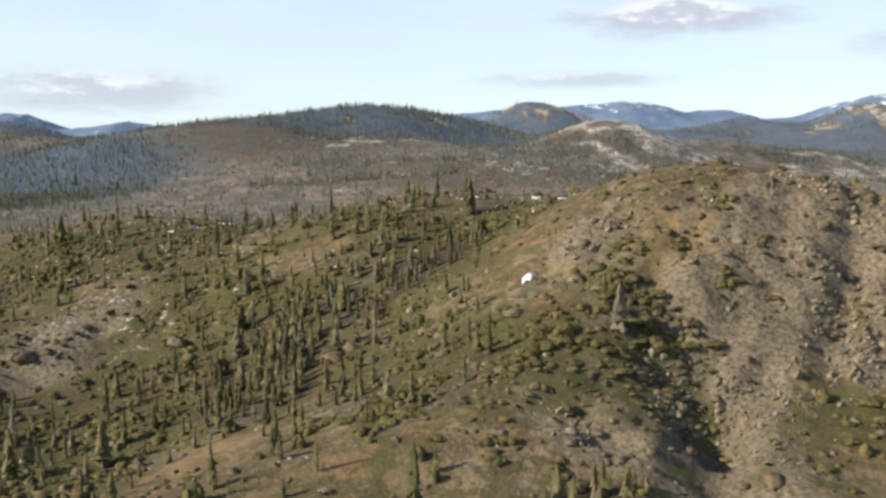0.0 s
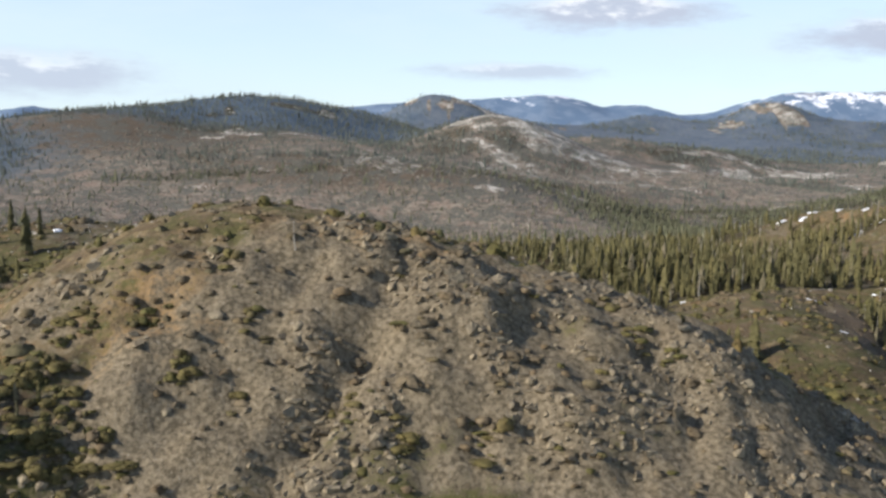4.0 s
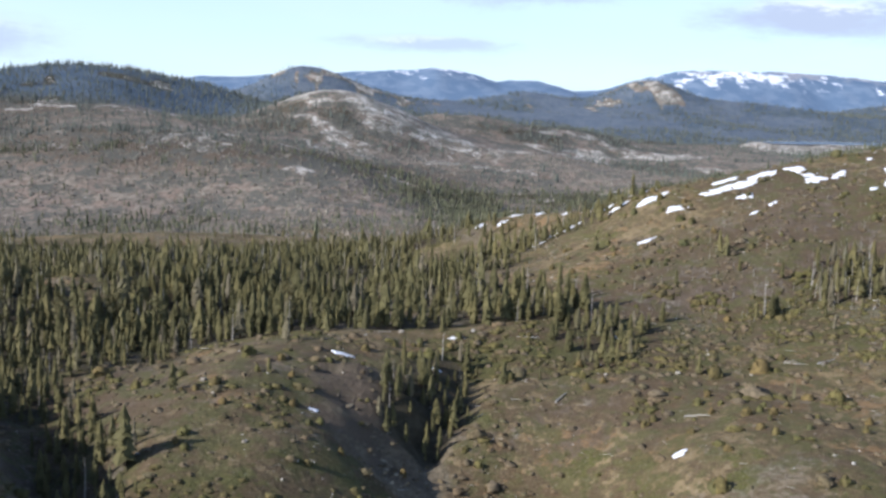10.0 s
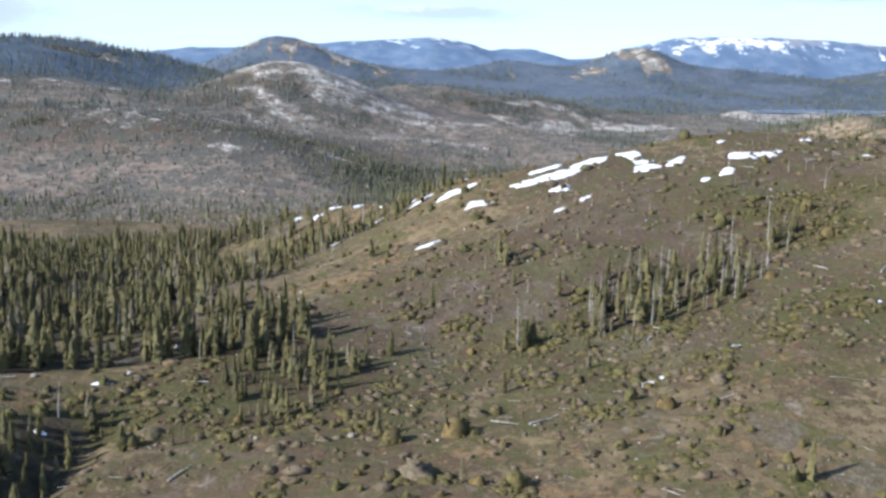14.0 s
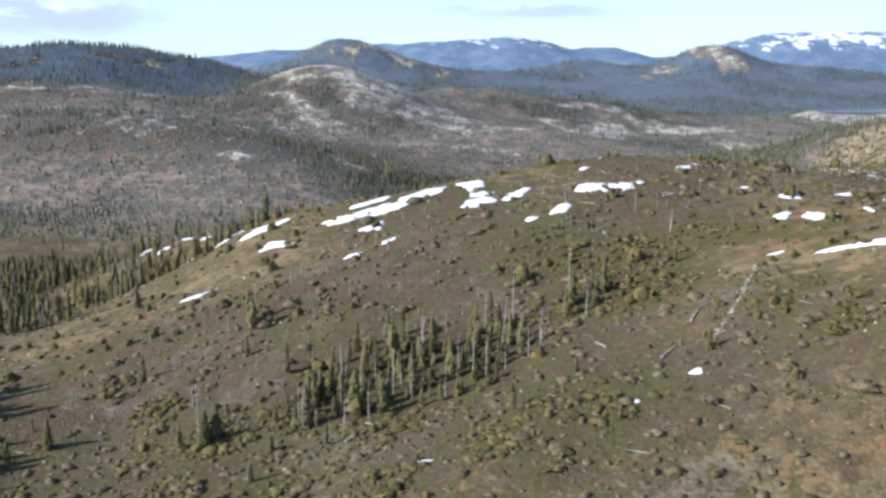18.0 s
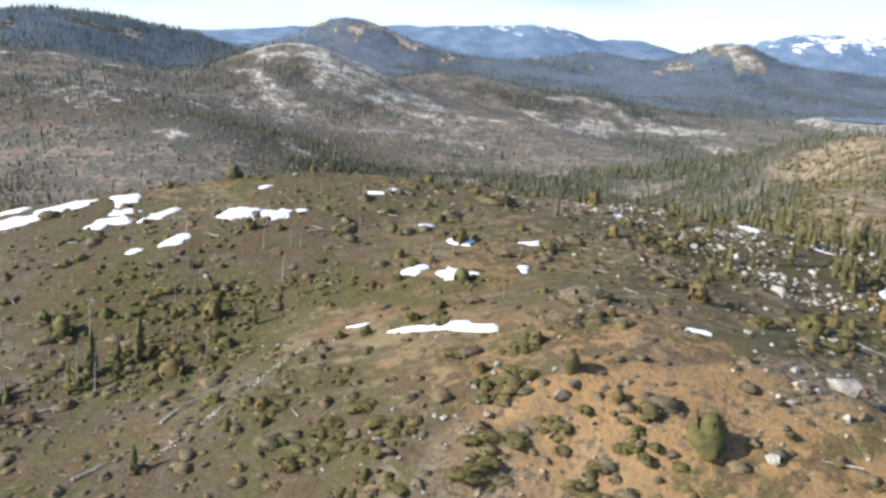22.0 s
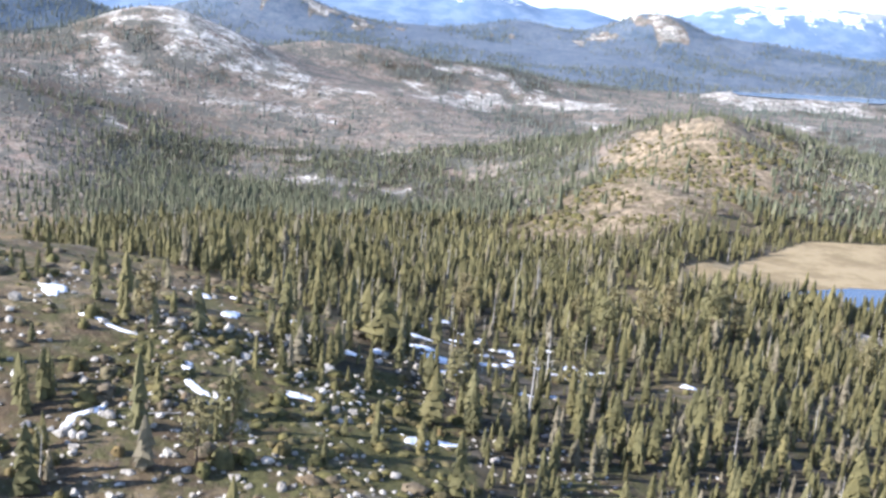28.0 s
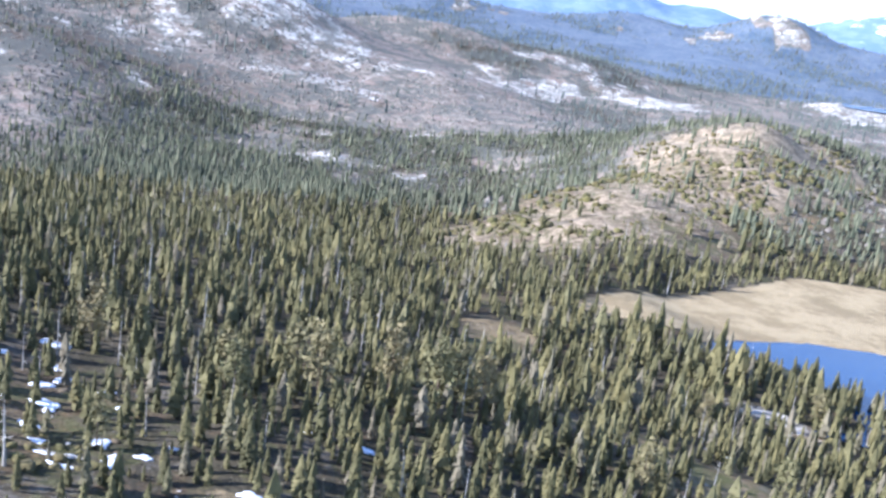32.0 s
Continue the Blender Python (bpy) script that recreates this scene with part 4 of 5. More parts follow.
size = size * np.where(tx > 470, 0.98, np.where(in_bench, np.where(ty < 400, 1.3, np.where(tx > 265, 0.85, 1.0)), np.where(oval(tx, ty, 336, 346, 40, 14, 14) > 0.4, 1.1, np.where((tx < 100) & (ty < 300), 0.85, 1.0))))
size = np.clip(size * (1 + 0.35 * oval(tx, ty, 690, 570, 60, 24, -8)), 1.5, 11.0)
turns = rng.random(len(tx)) * 6.283
# trees close under the flight are things of their own
near = inside(tx, ty, [(478, 338), (560, 338), (640, 440), (640, 470), (560, 470), (520, 440)]) | inside(tx, ty, [(-60, 150), (40, 150), (40, 215), (-60, 215)]) | inside(tx, ty, [(200, 295), (390, 300), (390, 372), (280, 350), (200, 345)])
order = np.nonzero(near)[0]
order = order[np.argsort(rng.random(len(order)))][:290]
single = np.zeros(len(tx), bool)
single[order] = True
templates = []
for k in range(7):
    root = tagged(new("conifer_tree"), "dark green narrow conifer standing on the mountainside", "tree", "conifers on the slopes")
    cv, cf, cs = conifer(300 + k, 11 + k % 3, 10, 240, 0.16 + 0.025 * (k % 3))
    part("trunk", trunk_mesh("conifer_trunk", 320 + k, 0.024, BARK), root)
    part("crown", mesh_of("conifer_crown", cv, cf, NEEDLES_ONE), root)
    templates.append(root)
tz = height(tx, ty)
for j, i in enumerate(order):
    m = Matrix.LocRotScale((tx[i], ty[i], tz[i] - 0.1), Euler((0, 0, turns[i])), Vector((size[i] * (0.85 + 0.3 * rng.random()),) * 2 + (size[i],)))
    if j < 7:
        templates[j].matrix_basis = m
    else:
        root = templates[j % 7]
        keep = root.scale.copy()
        copy_thing(root, m @ Matrix.Diagonal((1 / keep[0], 1 / keep[1], 1 / keep[2], 1)))
rest = ~single
kinds = [conifer(400 + k, 5 + k % 3, 6, 30, 0.145 + 0.022 * (k % 4), 3) for k in range(14)]
stout = np.exp(rng.normal(0, 0.16, len(tx)))
plain_kinds = [conifer(420 + k, 4, 5, 14, 0.15 + 0.022 * (k % 4), 0) for k in range(14)]
behind = np.where(tx < 400, ty > 425, (ty > 530) | (tx > 690))
for name, pick, kinds, label in (("conifer_forest", rest & (tx < 400) & ~behind, kinds, "edge of a dense dark green conifer wood"), ("conifer_forest", rest & (tx >= 400) & ~behind, kinds, "green conifer wood above the pond"),
                                 ("conifer_forest", rest & (tx < 400) & behind, plain_kinds, "dense dark green conifer wood on a bench"), ("conifer_forest", rest & (tx >= 400) & behind, plain_kinds, "dense green conifer wood round the pond")):
    v, f, s = scatter(kinds, tx[pick], ty[pick], (size * stout)[pick], turns[pick], 0.1, squash=1 / stout[pick])
    forest_mesh = mesh_of(name, v, f, [NEEDLES, BARK], False, s)
    tone = tones(kinds, int(pick.sum()), 17)
    put_cover(forest_mesh, "tone", np.stack([tone, tone, tone, np.ones(len(tone))], 1))
    tagged(new(name, forest_mesh), label, "forest", kind="stuff")
fx, fy = places(-700, 1300, 740, 1180, 3.5, 211, lambda x, y: wood(x, y) * in_view(x, y))
kinds = [far_conifer(500 + k) for k in range(8)]
v, f, s = scatter(kinds, fx, fy, 4.7 * np.exp(rng.normal(0, 0.32, len(fx))), rng.random(len(fx)) * 6.283, 0.1)
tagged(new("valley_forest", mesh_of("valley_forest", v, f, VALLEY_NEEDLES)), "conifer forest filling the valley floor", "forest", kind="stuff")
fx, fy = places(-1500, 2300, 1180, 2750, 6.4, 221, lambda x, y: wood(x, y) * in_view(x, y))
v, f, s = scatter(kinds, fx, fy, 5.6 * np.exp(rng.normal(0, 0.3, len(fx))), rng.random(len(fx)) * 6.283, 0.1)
tagged(new("far_woods", mesh_of("far_woods", v, f, HAZED_NEEDLES)), "far conifer woods on the hills", "forest", kind="stuff")

# low brush on the slopes beyond the valley
qx, qy = places(-620, 900, 745, 1420, 5.2, 223, lambda x, y: in_view(x, y) * (0.3 + 0.6 * smooth(fbm(x, y, 34, 225, 3), -0.6, 0.5)) * (1 - smooth(knoll(x, y), 0.2, 0.5)) * (pond_mask(x, y) < 0.3) * (lake_mask(x, y) < 0.25) * ~inside(x, y, MEADOW) * (1 - 0.9 * smooth(oval(x, y, -640, 1250, 330, 280), 0.3, 0.6)))


def far_bush(seed):
    rng = np.random.default_rng(seed)
    v = [(math.cos(1.2566 * k) * rng.uniform(0.7, 1.3), math.sin(1.2566 * k) * rng.uniform(0.7, 1.3), -0.15) for k in range(5)] + [(rng.normal(0, 0.25), rng.normal(0, 0.25), rng.uniform(0.7, 1.1))]
    return np.array(v, np.float32), np.array([(k, (k + 1) % 5, 5) for k in range(5)], np.int32), np.zeros(5, np.int32)


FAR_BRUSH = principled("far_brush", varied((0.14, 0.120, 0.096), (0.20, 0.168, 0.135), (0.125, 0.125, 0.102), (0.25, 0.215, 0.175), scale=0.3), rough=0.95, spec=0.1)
v, f, s = scatter([far_bush(540 + k) for k in range(6)], qx, qy, 1.25 * np.exp(rng.normal(0, 0.35, len(qx))), rng.random(len(qx)) * 6.283)
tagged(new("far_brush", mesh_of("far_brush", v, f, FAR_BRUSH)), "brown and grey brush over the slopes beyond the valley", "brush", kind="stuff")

# pale dead trees among the green ones
sx, sy = places(-60, 800, 120, 720, 9.0, 231, lambda x, y: 0.34 * (wood(x, y) > 0.3) + 0.02 * ((y < 460) & (y > 300)))


def snag_arrays(seed):
    me = trunk_mesh("snag_shape", seed, 0.02, DEADWOOD, 6)
    v = np.array([p.co for p in me.vertices], np.float32)
    f = np.array([list(p.vertices) for p in me.polygons], np.int32)
    bpy.data.meshes.remove(me)
    return v, f, np.zeros(len(f), np.int32)


stem_x, stem_y = places(275, 440, 325, 425, 4.0, 233, lambda x, y: np.maximum(0.32 * (oval(x, y, 345, 380, 80, 30, 20) > 0.45), 0.7 * (oval(x, y, 336, 348, 34, 13, 14) > 0.45)))
sx, sy = np.concatenate([sx, stem_x]), np.concatenate([sy, stem_y])
v, f, s = scatter([snag_arrays(600 + k) for k in range(5)], sx, sy, np.where((wood(sx, sy) > 0.3) & ((sx > 90) | (sy > 300)), 6.6, 2.3) * np.exp(rng.normal(0, 0.25, len(sx))), rng.random(len(sx)) * 6.283, 0.1)
tagged(new("dead_trees", mesh_of("dead_trees", v, f, DEADWOOD)), "pale grey dead trunks standing among the conifers", "dead tree", kind="stuff")


def snag(x, y, tall, turn, seed, label, branches=14):
    root = tagged(new("snag"), label, "dead tree", "single dead trees")
    part("trunk", trunk_mesh("snag_trunk", seed, 0.026, DEADWOOD, branches), root)
    root.matrix_basis = Matrix.LocRotScale((x, y, float(height(x, y)) - 0.1), Euler((radians(2), radians(-3), turn)), Vector((tall,) * 3))


for i, (x, y, tall, twigs) in enumerate(((228, 455, 10.5, 6), (391, 380, 5.5, 16), (217, 319, 7.0, 22), (594, 461, 8.0, 26), (563, 330, 8.5, 30), (262, 341, 6.0, 12), (360, 345, 7.0, 20),
                                         (60, 184, 4.5, 5), (160, 334, 7.0, 4), (340, 352, 8.0, 10), (372, 396, 4.5, 3), (552, 446, 9.0, 8))):
    snag(x, y, tall, i * 1.7, 640 + i, "bleached standing dead tree with broken bare branches", twigs)


def pine(x, y, tall, turn, seed):
    root = tagged(new("pine_tree"), "tall yellow-green pine with an open uneven crown", "tree", "pines above the wood")
    part("trunk", trunk_mesh("pine_trunk", seed, 0.022, BARK, 8, 0.9), root)
    part("crown", pine_crown("pine_crown", seed), root)
    root.matrix_basis = Matrix.LocRotScale((x, y, float(height(x, y)) - 0.1), Euler((0, 0, turn)), Vector((tall * 0.9, tall * 0.9, tall)))


for i, (x, y, tall) in enumerate(((541, 493, 11), (564, 487, 9.5), (573, 493, 11), (578, 487, 12), (571, 560, 11), (587, 501, 12), (595, 494, 13), (598, 497, 12), (627, 488, 9), (647, 544, 8.5), (651, 500, 9.5), (676, 566, 8.5),
                                  (509, 389, 9.5), (493, 418, 8.5), (506, 386, 7.5), (535, 418, 9), (568, 477, 10), (602, 499, 11), (556, 431, 9), (558, 456, 7), (112, 352, 12), (140, 356, 12), (128, 350, 11), (150, 352, 11), (182, 350, 10))):
    pine(x, y, tall, i * 2.1, 660 + i)


# ---------------------------------------------------------------- brush
def bush_arrays(seed, leaves=12, spray=0.3, sides=6):
    """A rounded mound of foliage one metre in radius: a lumpy dome with leaf sprays breaking its outline."""
    rng = np.random.default_rng(seed)
    v, f = [], []
    grow = 1 + 0.28 * np.sin(np.arange(sides) * 6.283 / sides * rng.integers(2, 4) + rng.random() * 6.283)
    for z, r in ((-0.12, 0.92), (0.38, 0.88), (0.72, 0.5)):
        for k in range(sides):
            a = 6.283 * (k + rng.uniform(-0.3, 0.3)) / sides
            rr = r * grow[k] * rng.uniform(0.8, 1.12)
            v.append((rr * math.cos(a), rr * math.sin(a), z + rng.normal(0, 0.06)))
    v.append((rng.normal(0, 0.15), rng.normal(0, 0.15), 0.84))
    for ring in range(2):
        for k in range(sides):
            a, b = ring * sides + k, ring * sides + (k + 1) % sides
            f += [(a, b, b + sides), (a, b + sides, a + sides)]
    f += [(2 * sides + k, 2 * sides + (k + 1) % sides, 3 * sides) for k in range(sides)]
    for _ in range(leaves):
        a, e = rng.random() * 6.283, math.asin(rng.uniform(0.05, 1))
        out = np.array([math.cos(a) * math.cos(e), math.sin(a) * math.cos(e), 0.82 * math.sin(e)])
        side = np.cross(out, rng.normal(0, 1, 3))
        side = side / (np.linalg.norm(side) + 1e-6)
        low, base = out * rng.uniform(0.55, 0.85), len(v)
        v.extend([low - side * spray, low + side * spray * 1.1, out * rng.uniform(1.05, 1.3)])
        f.append((base, base + 1, base + 2))
    return np.array(v, np.float32), np.array(f, np.int32), np.zeros(len(f), np.int32)


def open_land(x, y):
    return in_view(x, y) * (1 - smooth(wood(x, y), 0.3, 0.6)) * (y < 520) * (pond_mask(x, y) < 0.3)


bushes = [bush_arrays(700 + k) for k in range(7)]
bx, by = places(-150, 640, 118, 500, 2.2, 241, lambda x, y: open_land(x, y) * (0.04 + 0.8 * smooth(brush_cover(x, y) + 0.2 * value(x, y, 6, 77), 0.47, 0.68)))
# closed clumps of brush: place and radius
CLUMPS = [(411, 323, 3), (427, 319, 3), (422, 327, 3), (420, 317, 3.5), (409, 314, 4), (434, 315, 2.5), (437, 307, 3), (402, 325, 4), (430, 311, 3), (415, 349, 3), (425, 335, 2.5), (406, 329, 2.5),
          (32, 174, 3.5), (51, 181, 2), (68, 164, 3), (74, 160, 2.5), (56, 172, 2), (47, 165, 2.5), (108, 177, 2), (106, 186, 2), (84, 160, 3), (41, 174, 2), (112, 175, 1.8)]
CLUMPS_LOW = [(31, 160, 5), (36, 158, 4), (28, 166, 4), (39, 155, 4), (33, 153, 4), (17, 151, 5), (27, 147, 4), (16, 125, 3), (-7, 142, 5), (-18, 141, 3), (-10, 136, 3), (10, 147, 4), (-29, 197, 6), (-16, 195, 5), (-40, 212, 6), (-57, 169, 4), (-47, 170, 3), (-90, 239, 6), (-8, 229, 6), (7, 129, 3),
              (285, 359, 4), (306, 342, 5), (313, 298, 4), (318, 278, 3), (232, 322, 3), (244, 315, 3), (259, 318, 4), (255, 289, 3), (290, 277, 3), (280, 283, 3), (276, 327, 4),
              (309, 300, 5), (291, 278, 4), (337, 348, 5), (294, 350, 5), (260, 314, 4), (269, 311, 4), (334, 310, 5), (334, 333, 6), (318, 341, 6), (301, 323, 5), (327, 289, 4), (275, 285, 4), (350, 315, 6), (303, 338, 5), (310, 336, 4), (364, 357, 5), (374, 363, 5), (322, 352, 4), (375, 376, 5), (383, 378, 5)]
extra = [(x + r * math.sqrt(q) * math.cos(a), y + r * math.sqrt(q) * math.sin(a)) for x, y, r in CLUMPS + CLUMPS_LOW for q, a in zip(rng.random(int(1.3 * r * r) + 3), rng.random(99) * 6.283)]
bx, by = np.concatenate([bx, [p[0] for p in extra]]), np.concatenate([by, [p[1] for p in extra]])
bsize = np.clip(0.82 * np.exp(rng.normal(0, 0.38, len(bx))), 0.3, 1.7)
btall = np.clip(0.5 + 0.3 * value(bx, by, 7, 191) + rng.normal(0, 0.15, len(bx)), 0.25, 1.2)
bturn = rng.random(len(bx)) * 6.283
close = np.nonzero(inside(bx, by, [(-30, 130), (120, 130), (120, 170), (-30, 170)]) | inside(bx, by, [(395, 300), (470, 300), (470, 350), (395, 350)]))[0]
close = close[np.argsort(-bsize[close])][:150]
alone = np.zeros(len(bx), bool)
alone[close] = True
bush_meshes = [mesh_of("shrub", *bush_arrays(720 + k, 110, 0.13, 11)[:2], SCRUB, True) for k in range(5)]
for j, i in enumerate(close):
    ob = tagged(new("shrub", bush_meshes[j % 5]), "rounded olive green shrub on dry brown ground", "shrub", "shrubs on the slopes")
    ob.matrix_basis = Matrix.LocRotScale((bx[i], by[i], float(height(bx[i], by[i]))), Euler((0, 0, bturn[i])), Vector((bsize[i], bsize[i], bsize[i] * btall[i])))
v, f, s = scatter(bushes, bx[~alone], by[~alone], bsize[~alone], bturn[~alone], 0.05, squash=btall[~alone])
tagged(new("scrub", mesh_of("scrub", v, f, SCRUB, True)), "olive green brush in mats over the slopes", "brush", kind="stuff")
dx, dy = places(-150, 640, 118, 480, 2.5, 251, lambda x, y: open_land(x, y) * (0.10 + 0.45 * smooth(fbm(x, y, 15, 161, 3), -0.05, 0.5) + 0.25 * oval(x, y, 330, 368, 75, 35, 25) + 0.4 * oval(x, y, 335, 345, 36, 14, 10) + 0.5 * oval(x, y, 122, 285, 40, 45) + 0.3 * oval(x, y, 340, 318, 90, 25) + 0.25 * crag(x, y)))
v, f, s = scatter([bush_arrays(708 + k, 9, 0.28, 5) for k in range(6)], dx, dy, 0.72 * np.exp(rng.normal(0, 0.45, len(dx))), rng.random(len(dx)) * 6.283, 0.05, squash=0.62)
tagged(new("dry_brush", mesh_of("dry_brush", v, f, DRY, True)), "low brown leafless brush scattered over dry ground", "brush", kind="stuff")


hx, hy = places(-150, 640, 118, 470, 4.2, 281, lambda x, y: open_land(x, y) * (0.075 + 0.3 * smooth(fbm(x, y, 18, 201, 3), 0.1, 0.7)) * (1 - 0.8 * crag(x, y)))
v, f, s = scatter([bush_arrays(730 + k, 18, 0.22) for k in range(5)], hx, hy, 0.8 * np.exp(rng.normal(0, 0.36, len(hx))), rng.random(len(hx)) * 6.283, 0.05, squash=rng.uniform(1.2, 2.2, len(hx)))
TALL = principled("tall_shrub_leaves", varied((0.12, 0.100, 0.036), (0.098, 0.092, 0.034), (0.15, 0.105, 0.042), (0.085, 0.084, 0.036), scale=0.9), rough=0.85, spec=0.2)
tagged(new("tall_shrubs", mesh_of("tall_shrubs", v, f, TALL, True)), "upright yellowish green shrubs dotted over the slopes", "brush", kind="stuff")


nx_, ny_ = places(540, 820, 690, 1010, 3.0, 291, lambda x, y: knoll(x, y) * 0.68 * smooth(fbm(x, y, 26, 205, 3), -0.35, 0.6))
v, f, s = scatter([bush_arrays(750 + k, 3, 0.4, 5) for k in range(4)], nx_, ny_, 1.25 * np.exp(rng.normal(0, 0.35, len(nx_))), rng.random(len(nx_)) * 6.283, 0.05)
tagged(new("knoll_shrubs", mesh_of("knoll_shrubs", v, f, SCRUB, True)), "dark low shrubs dotted over the tan knoll", "brush", kind="stuff")


# ---------------------------------------------------------------- rocks
def rock_arrays(seed, corners):
    """An angular block: the hull of some corners strewn round a ball."""
    rng = np.random.default_rng(seed)
    bm = bmesh.new()
    shape = rng.uniform(0.7, 1.2, 3) * (1, 1, 0.8)
    for _ in range(corners):
        p = rng.normal(0, 1, 3)
        bm.verts.new(p / np.linalg.norm(p) ** 0.75 * shape * rng.uniform(0.8, 1.1))
    made = bmesh.ops.convex_hull(bm, input=bm.verts[:])
    bmesh.ops.delete(bm, geom=[e for e in made["geom_interior"] if isinstance(e, bmesh.types.BMVert)], context="VERTS")
    bmesh.ops.triangulate(bm, faces=bm.faces[:])
    bm.verts.index_update()
    v = np.array([p.co for p in bm.verts])
    f = np.array([[p.index for p in q.verts] for q in bm.faces], np.int32)
    bm.free()
    return v.astype(np.float32), f, np.zeros(len(f), np.int32)


BOULDER_SLOPE = [(440, 424), (455, 440), (500, 442), (530, 436), (540, 412), (538, 384), (515, 374), (480, 368), (466, 384), (458, 402)]


def boulders_here(x, y):
    field = np.maximum.reduce([1.0 * oval(x, y, 500, 412, 38, 20, 5), 0.9 * oval(x, y, 530, 415, 40, 18, -25), 0.8 * oval(x, y, 455, 424, 30, 7), 0.9 * oval(x, y, 498, 349, 24, 5, 5), 0.75 * oval(x, y, 540, 400, 30, 20), 0.5 * oval(x, y, -75, 240, 50, 45), 0.8 * oval(x, y, -62, 277, 30, 6),
                               0.35 * oval(x, y, 10, 245, 60, 14), 0.6 * oval(x, y, 446, 318, 22, 12), 0.3 * oval(x, y, 422, 325, 16, 14), 0.6 * oval(x, y, 585, 452, 9, 6), 0.75 * oval(x, y, 413, 331, 10, 2.5, 36), 0.7 * oval(x, y, 417, 321, 2.5, 8, 20), 0.5 * oval(x, y, 572, 452, 9, 5), 0.85 * oval(x, y, 444, 318, 10, 2.2, 18), 0.8 * oval(x, y, 437, 315, 2, 5), 0.8 * oval(x, y, 235, 384, 10, 2.5, 0), 0.7 * oval(x, y, 410, 322, 2.5, 7, -15)])
    field = np.maximum(field, 0.9 * inside(x, y, BOULDER_SLOPE) + 0.5 * oval(x, y, 481, 380, 9, 12) + 0.4 * oval(x, y, 474, 402, 9, 9) + 0.4 * oval(x, y, 530, 408, 8, 6))
    return (0.012 + field * smooth(fbm(x, y, 9, 171, 3), -0.5, 0.6)) * (1 - smooth(crag(x, y) * (y < 260), 0.1, 0.3))


kx, ky = places(-150, 640, 125, 500, 1.6, 261, lambda x, y: in_view(x, y) * boulders_here(x, y))
trail = np.linspace(0, 1, 260)
kx = np.concatenate([kx, 384 + 16 * trail + rng.normal(0, 0.25, 260)])
ky = np.concatenate([ky, 329 + 25 * trail**1.15 + rng.normal(0, 0.25, 260)])
ksize = np.where(inside(kx, ky, BOULDER_SLOPE), 0.32, 0.24) * np.exp(rng.normal(0, 0.4, len(kx)))
ksize[-260:] *= 0.55
kx, ky, ksize = np.append(kx, (456, 452)), np.append(ky, (321, 323)), np.append(ksize, (1.5, 0.8))
kturn = rng.random(len(kx)) * 6.283
large = np.argsort(-ksize)[:260]
single = np.zeros(len(kx), bool)
single[large] = True
boulder_meshes = [mesh_of("boulder", *rock_arrays(740 + k, 26)[:2], GRANITE_ONE) for k in range(8)]
for j, i in enumerate(large):
    ob = tagged(new("boulder", boulder_meshes[j % 8]), "pale weathered granite boulder lying on the slope", "boulder", "boulders on the slopes")
    ob.matrix_basis = Matrix.LocRotScale((kx[i], ky[i], float(height(kx[i], ky[i])) + ksize[i] * 0.25), Euler((0, 0, kturn[i])), Vector((ksize[i],) * 3))
v, f, s = scatter([rock_arrays(760 + k, 13) for k in range(8)], kx[~single], ky[~single], ksize[~single], kturn[~single], -0.05)
tagged(new("boulder_field", mesh_of("boulder_field", v, f, GRANITE)), "small white granite stones strewn over the slope", "stones", kind="stuff")
BROKEN = principled("broken_brown_rock", varied((0.165, 0.13, 0.082), (0.23, 0.185, 0.12), (0.31, 0.255, 0.17), (0.20, 0.165, 0.115), scale=1.2), rough=0.95, bump=0.6, bump_scale=1.5)
cx, cy = places(-40, 480, 130, 340, 0.8, 271, lambda x, y: np.maximum.reduce([crag(x, y), 0.45 * oval(x, y, 90, 168, 62, 30), 0.9 * oval(x, y, 106, 190, 18, 14)]) * smooth(fbm(x, y, 8, 173, 3), -0.25, 0.6) * np.where(y > 240, 0.25, 0.85))
csize = np.clip(0.36 * np.exp(rng.normal(0, 0.5, len(cx))), 0.1, 0.95)
slabs = []
for k in range(10):
    rv, rf_, rs = rock_arrays(780 + k, 14)
    slabs.append((rv * np.array((1.7, 0.75, 0.9), np.float32), rf_, rs))
# the layers of the rock run up to the north-east
cturn = 0.75 + rng.normal(0, 0.3, len(cx))
big = np.argsort(-csize)[:180]
slab_meshes = [mesh_of("rock", rv, rf_, BROKEN) for rv, rf_, rs in slabs]
for j, i in enumerate(big):
    ob = tagged(new("rock", slab_meshes[j % 10]), "brown tilted slab of rock cropping out of the bluff", "rock", "rocks on the bluff")
    ob.matrix_basis = Matrix.LocRotScale((cx[i], cy[i], float(height(cx[i], cy[i])) - 0.12), Euler((0, 0, cturn[i])), Vector((csize[i], csize[i], csize[i] * 1.25)))
small = np.ones(len(cx), bool)
small[big] = False
v, f, s = scatter(slabs, cx[small], cy[small], csize[small], cturn[small], 0.12, squash=1.25)
tagged(new("rock_outcrops", mesh_of("rock_outcrops", v, f, BROKEN)), "broken brown rock outcrops on the steep bluff", "rocks", kind="stuff")


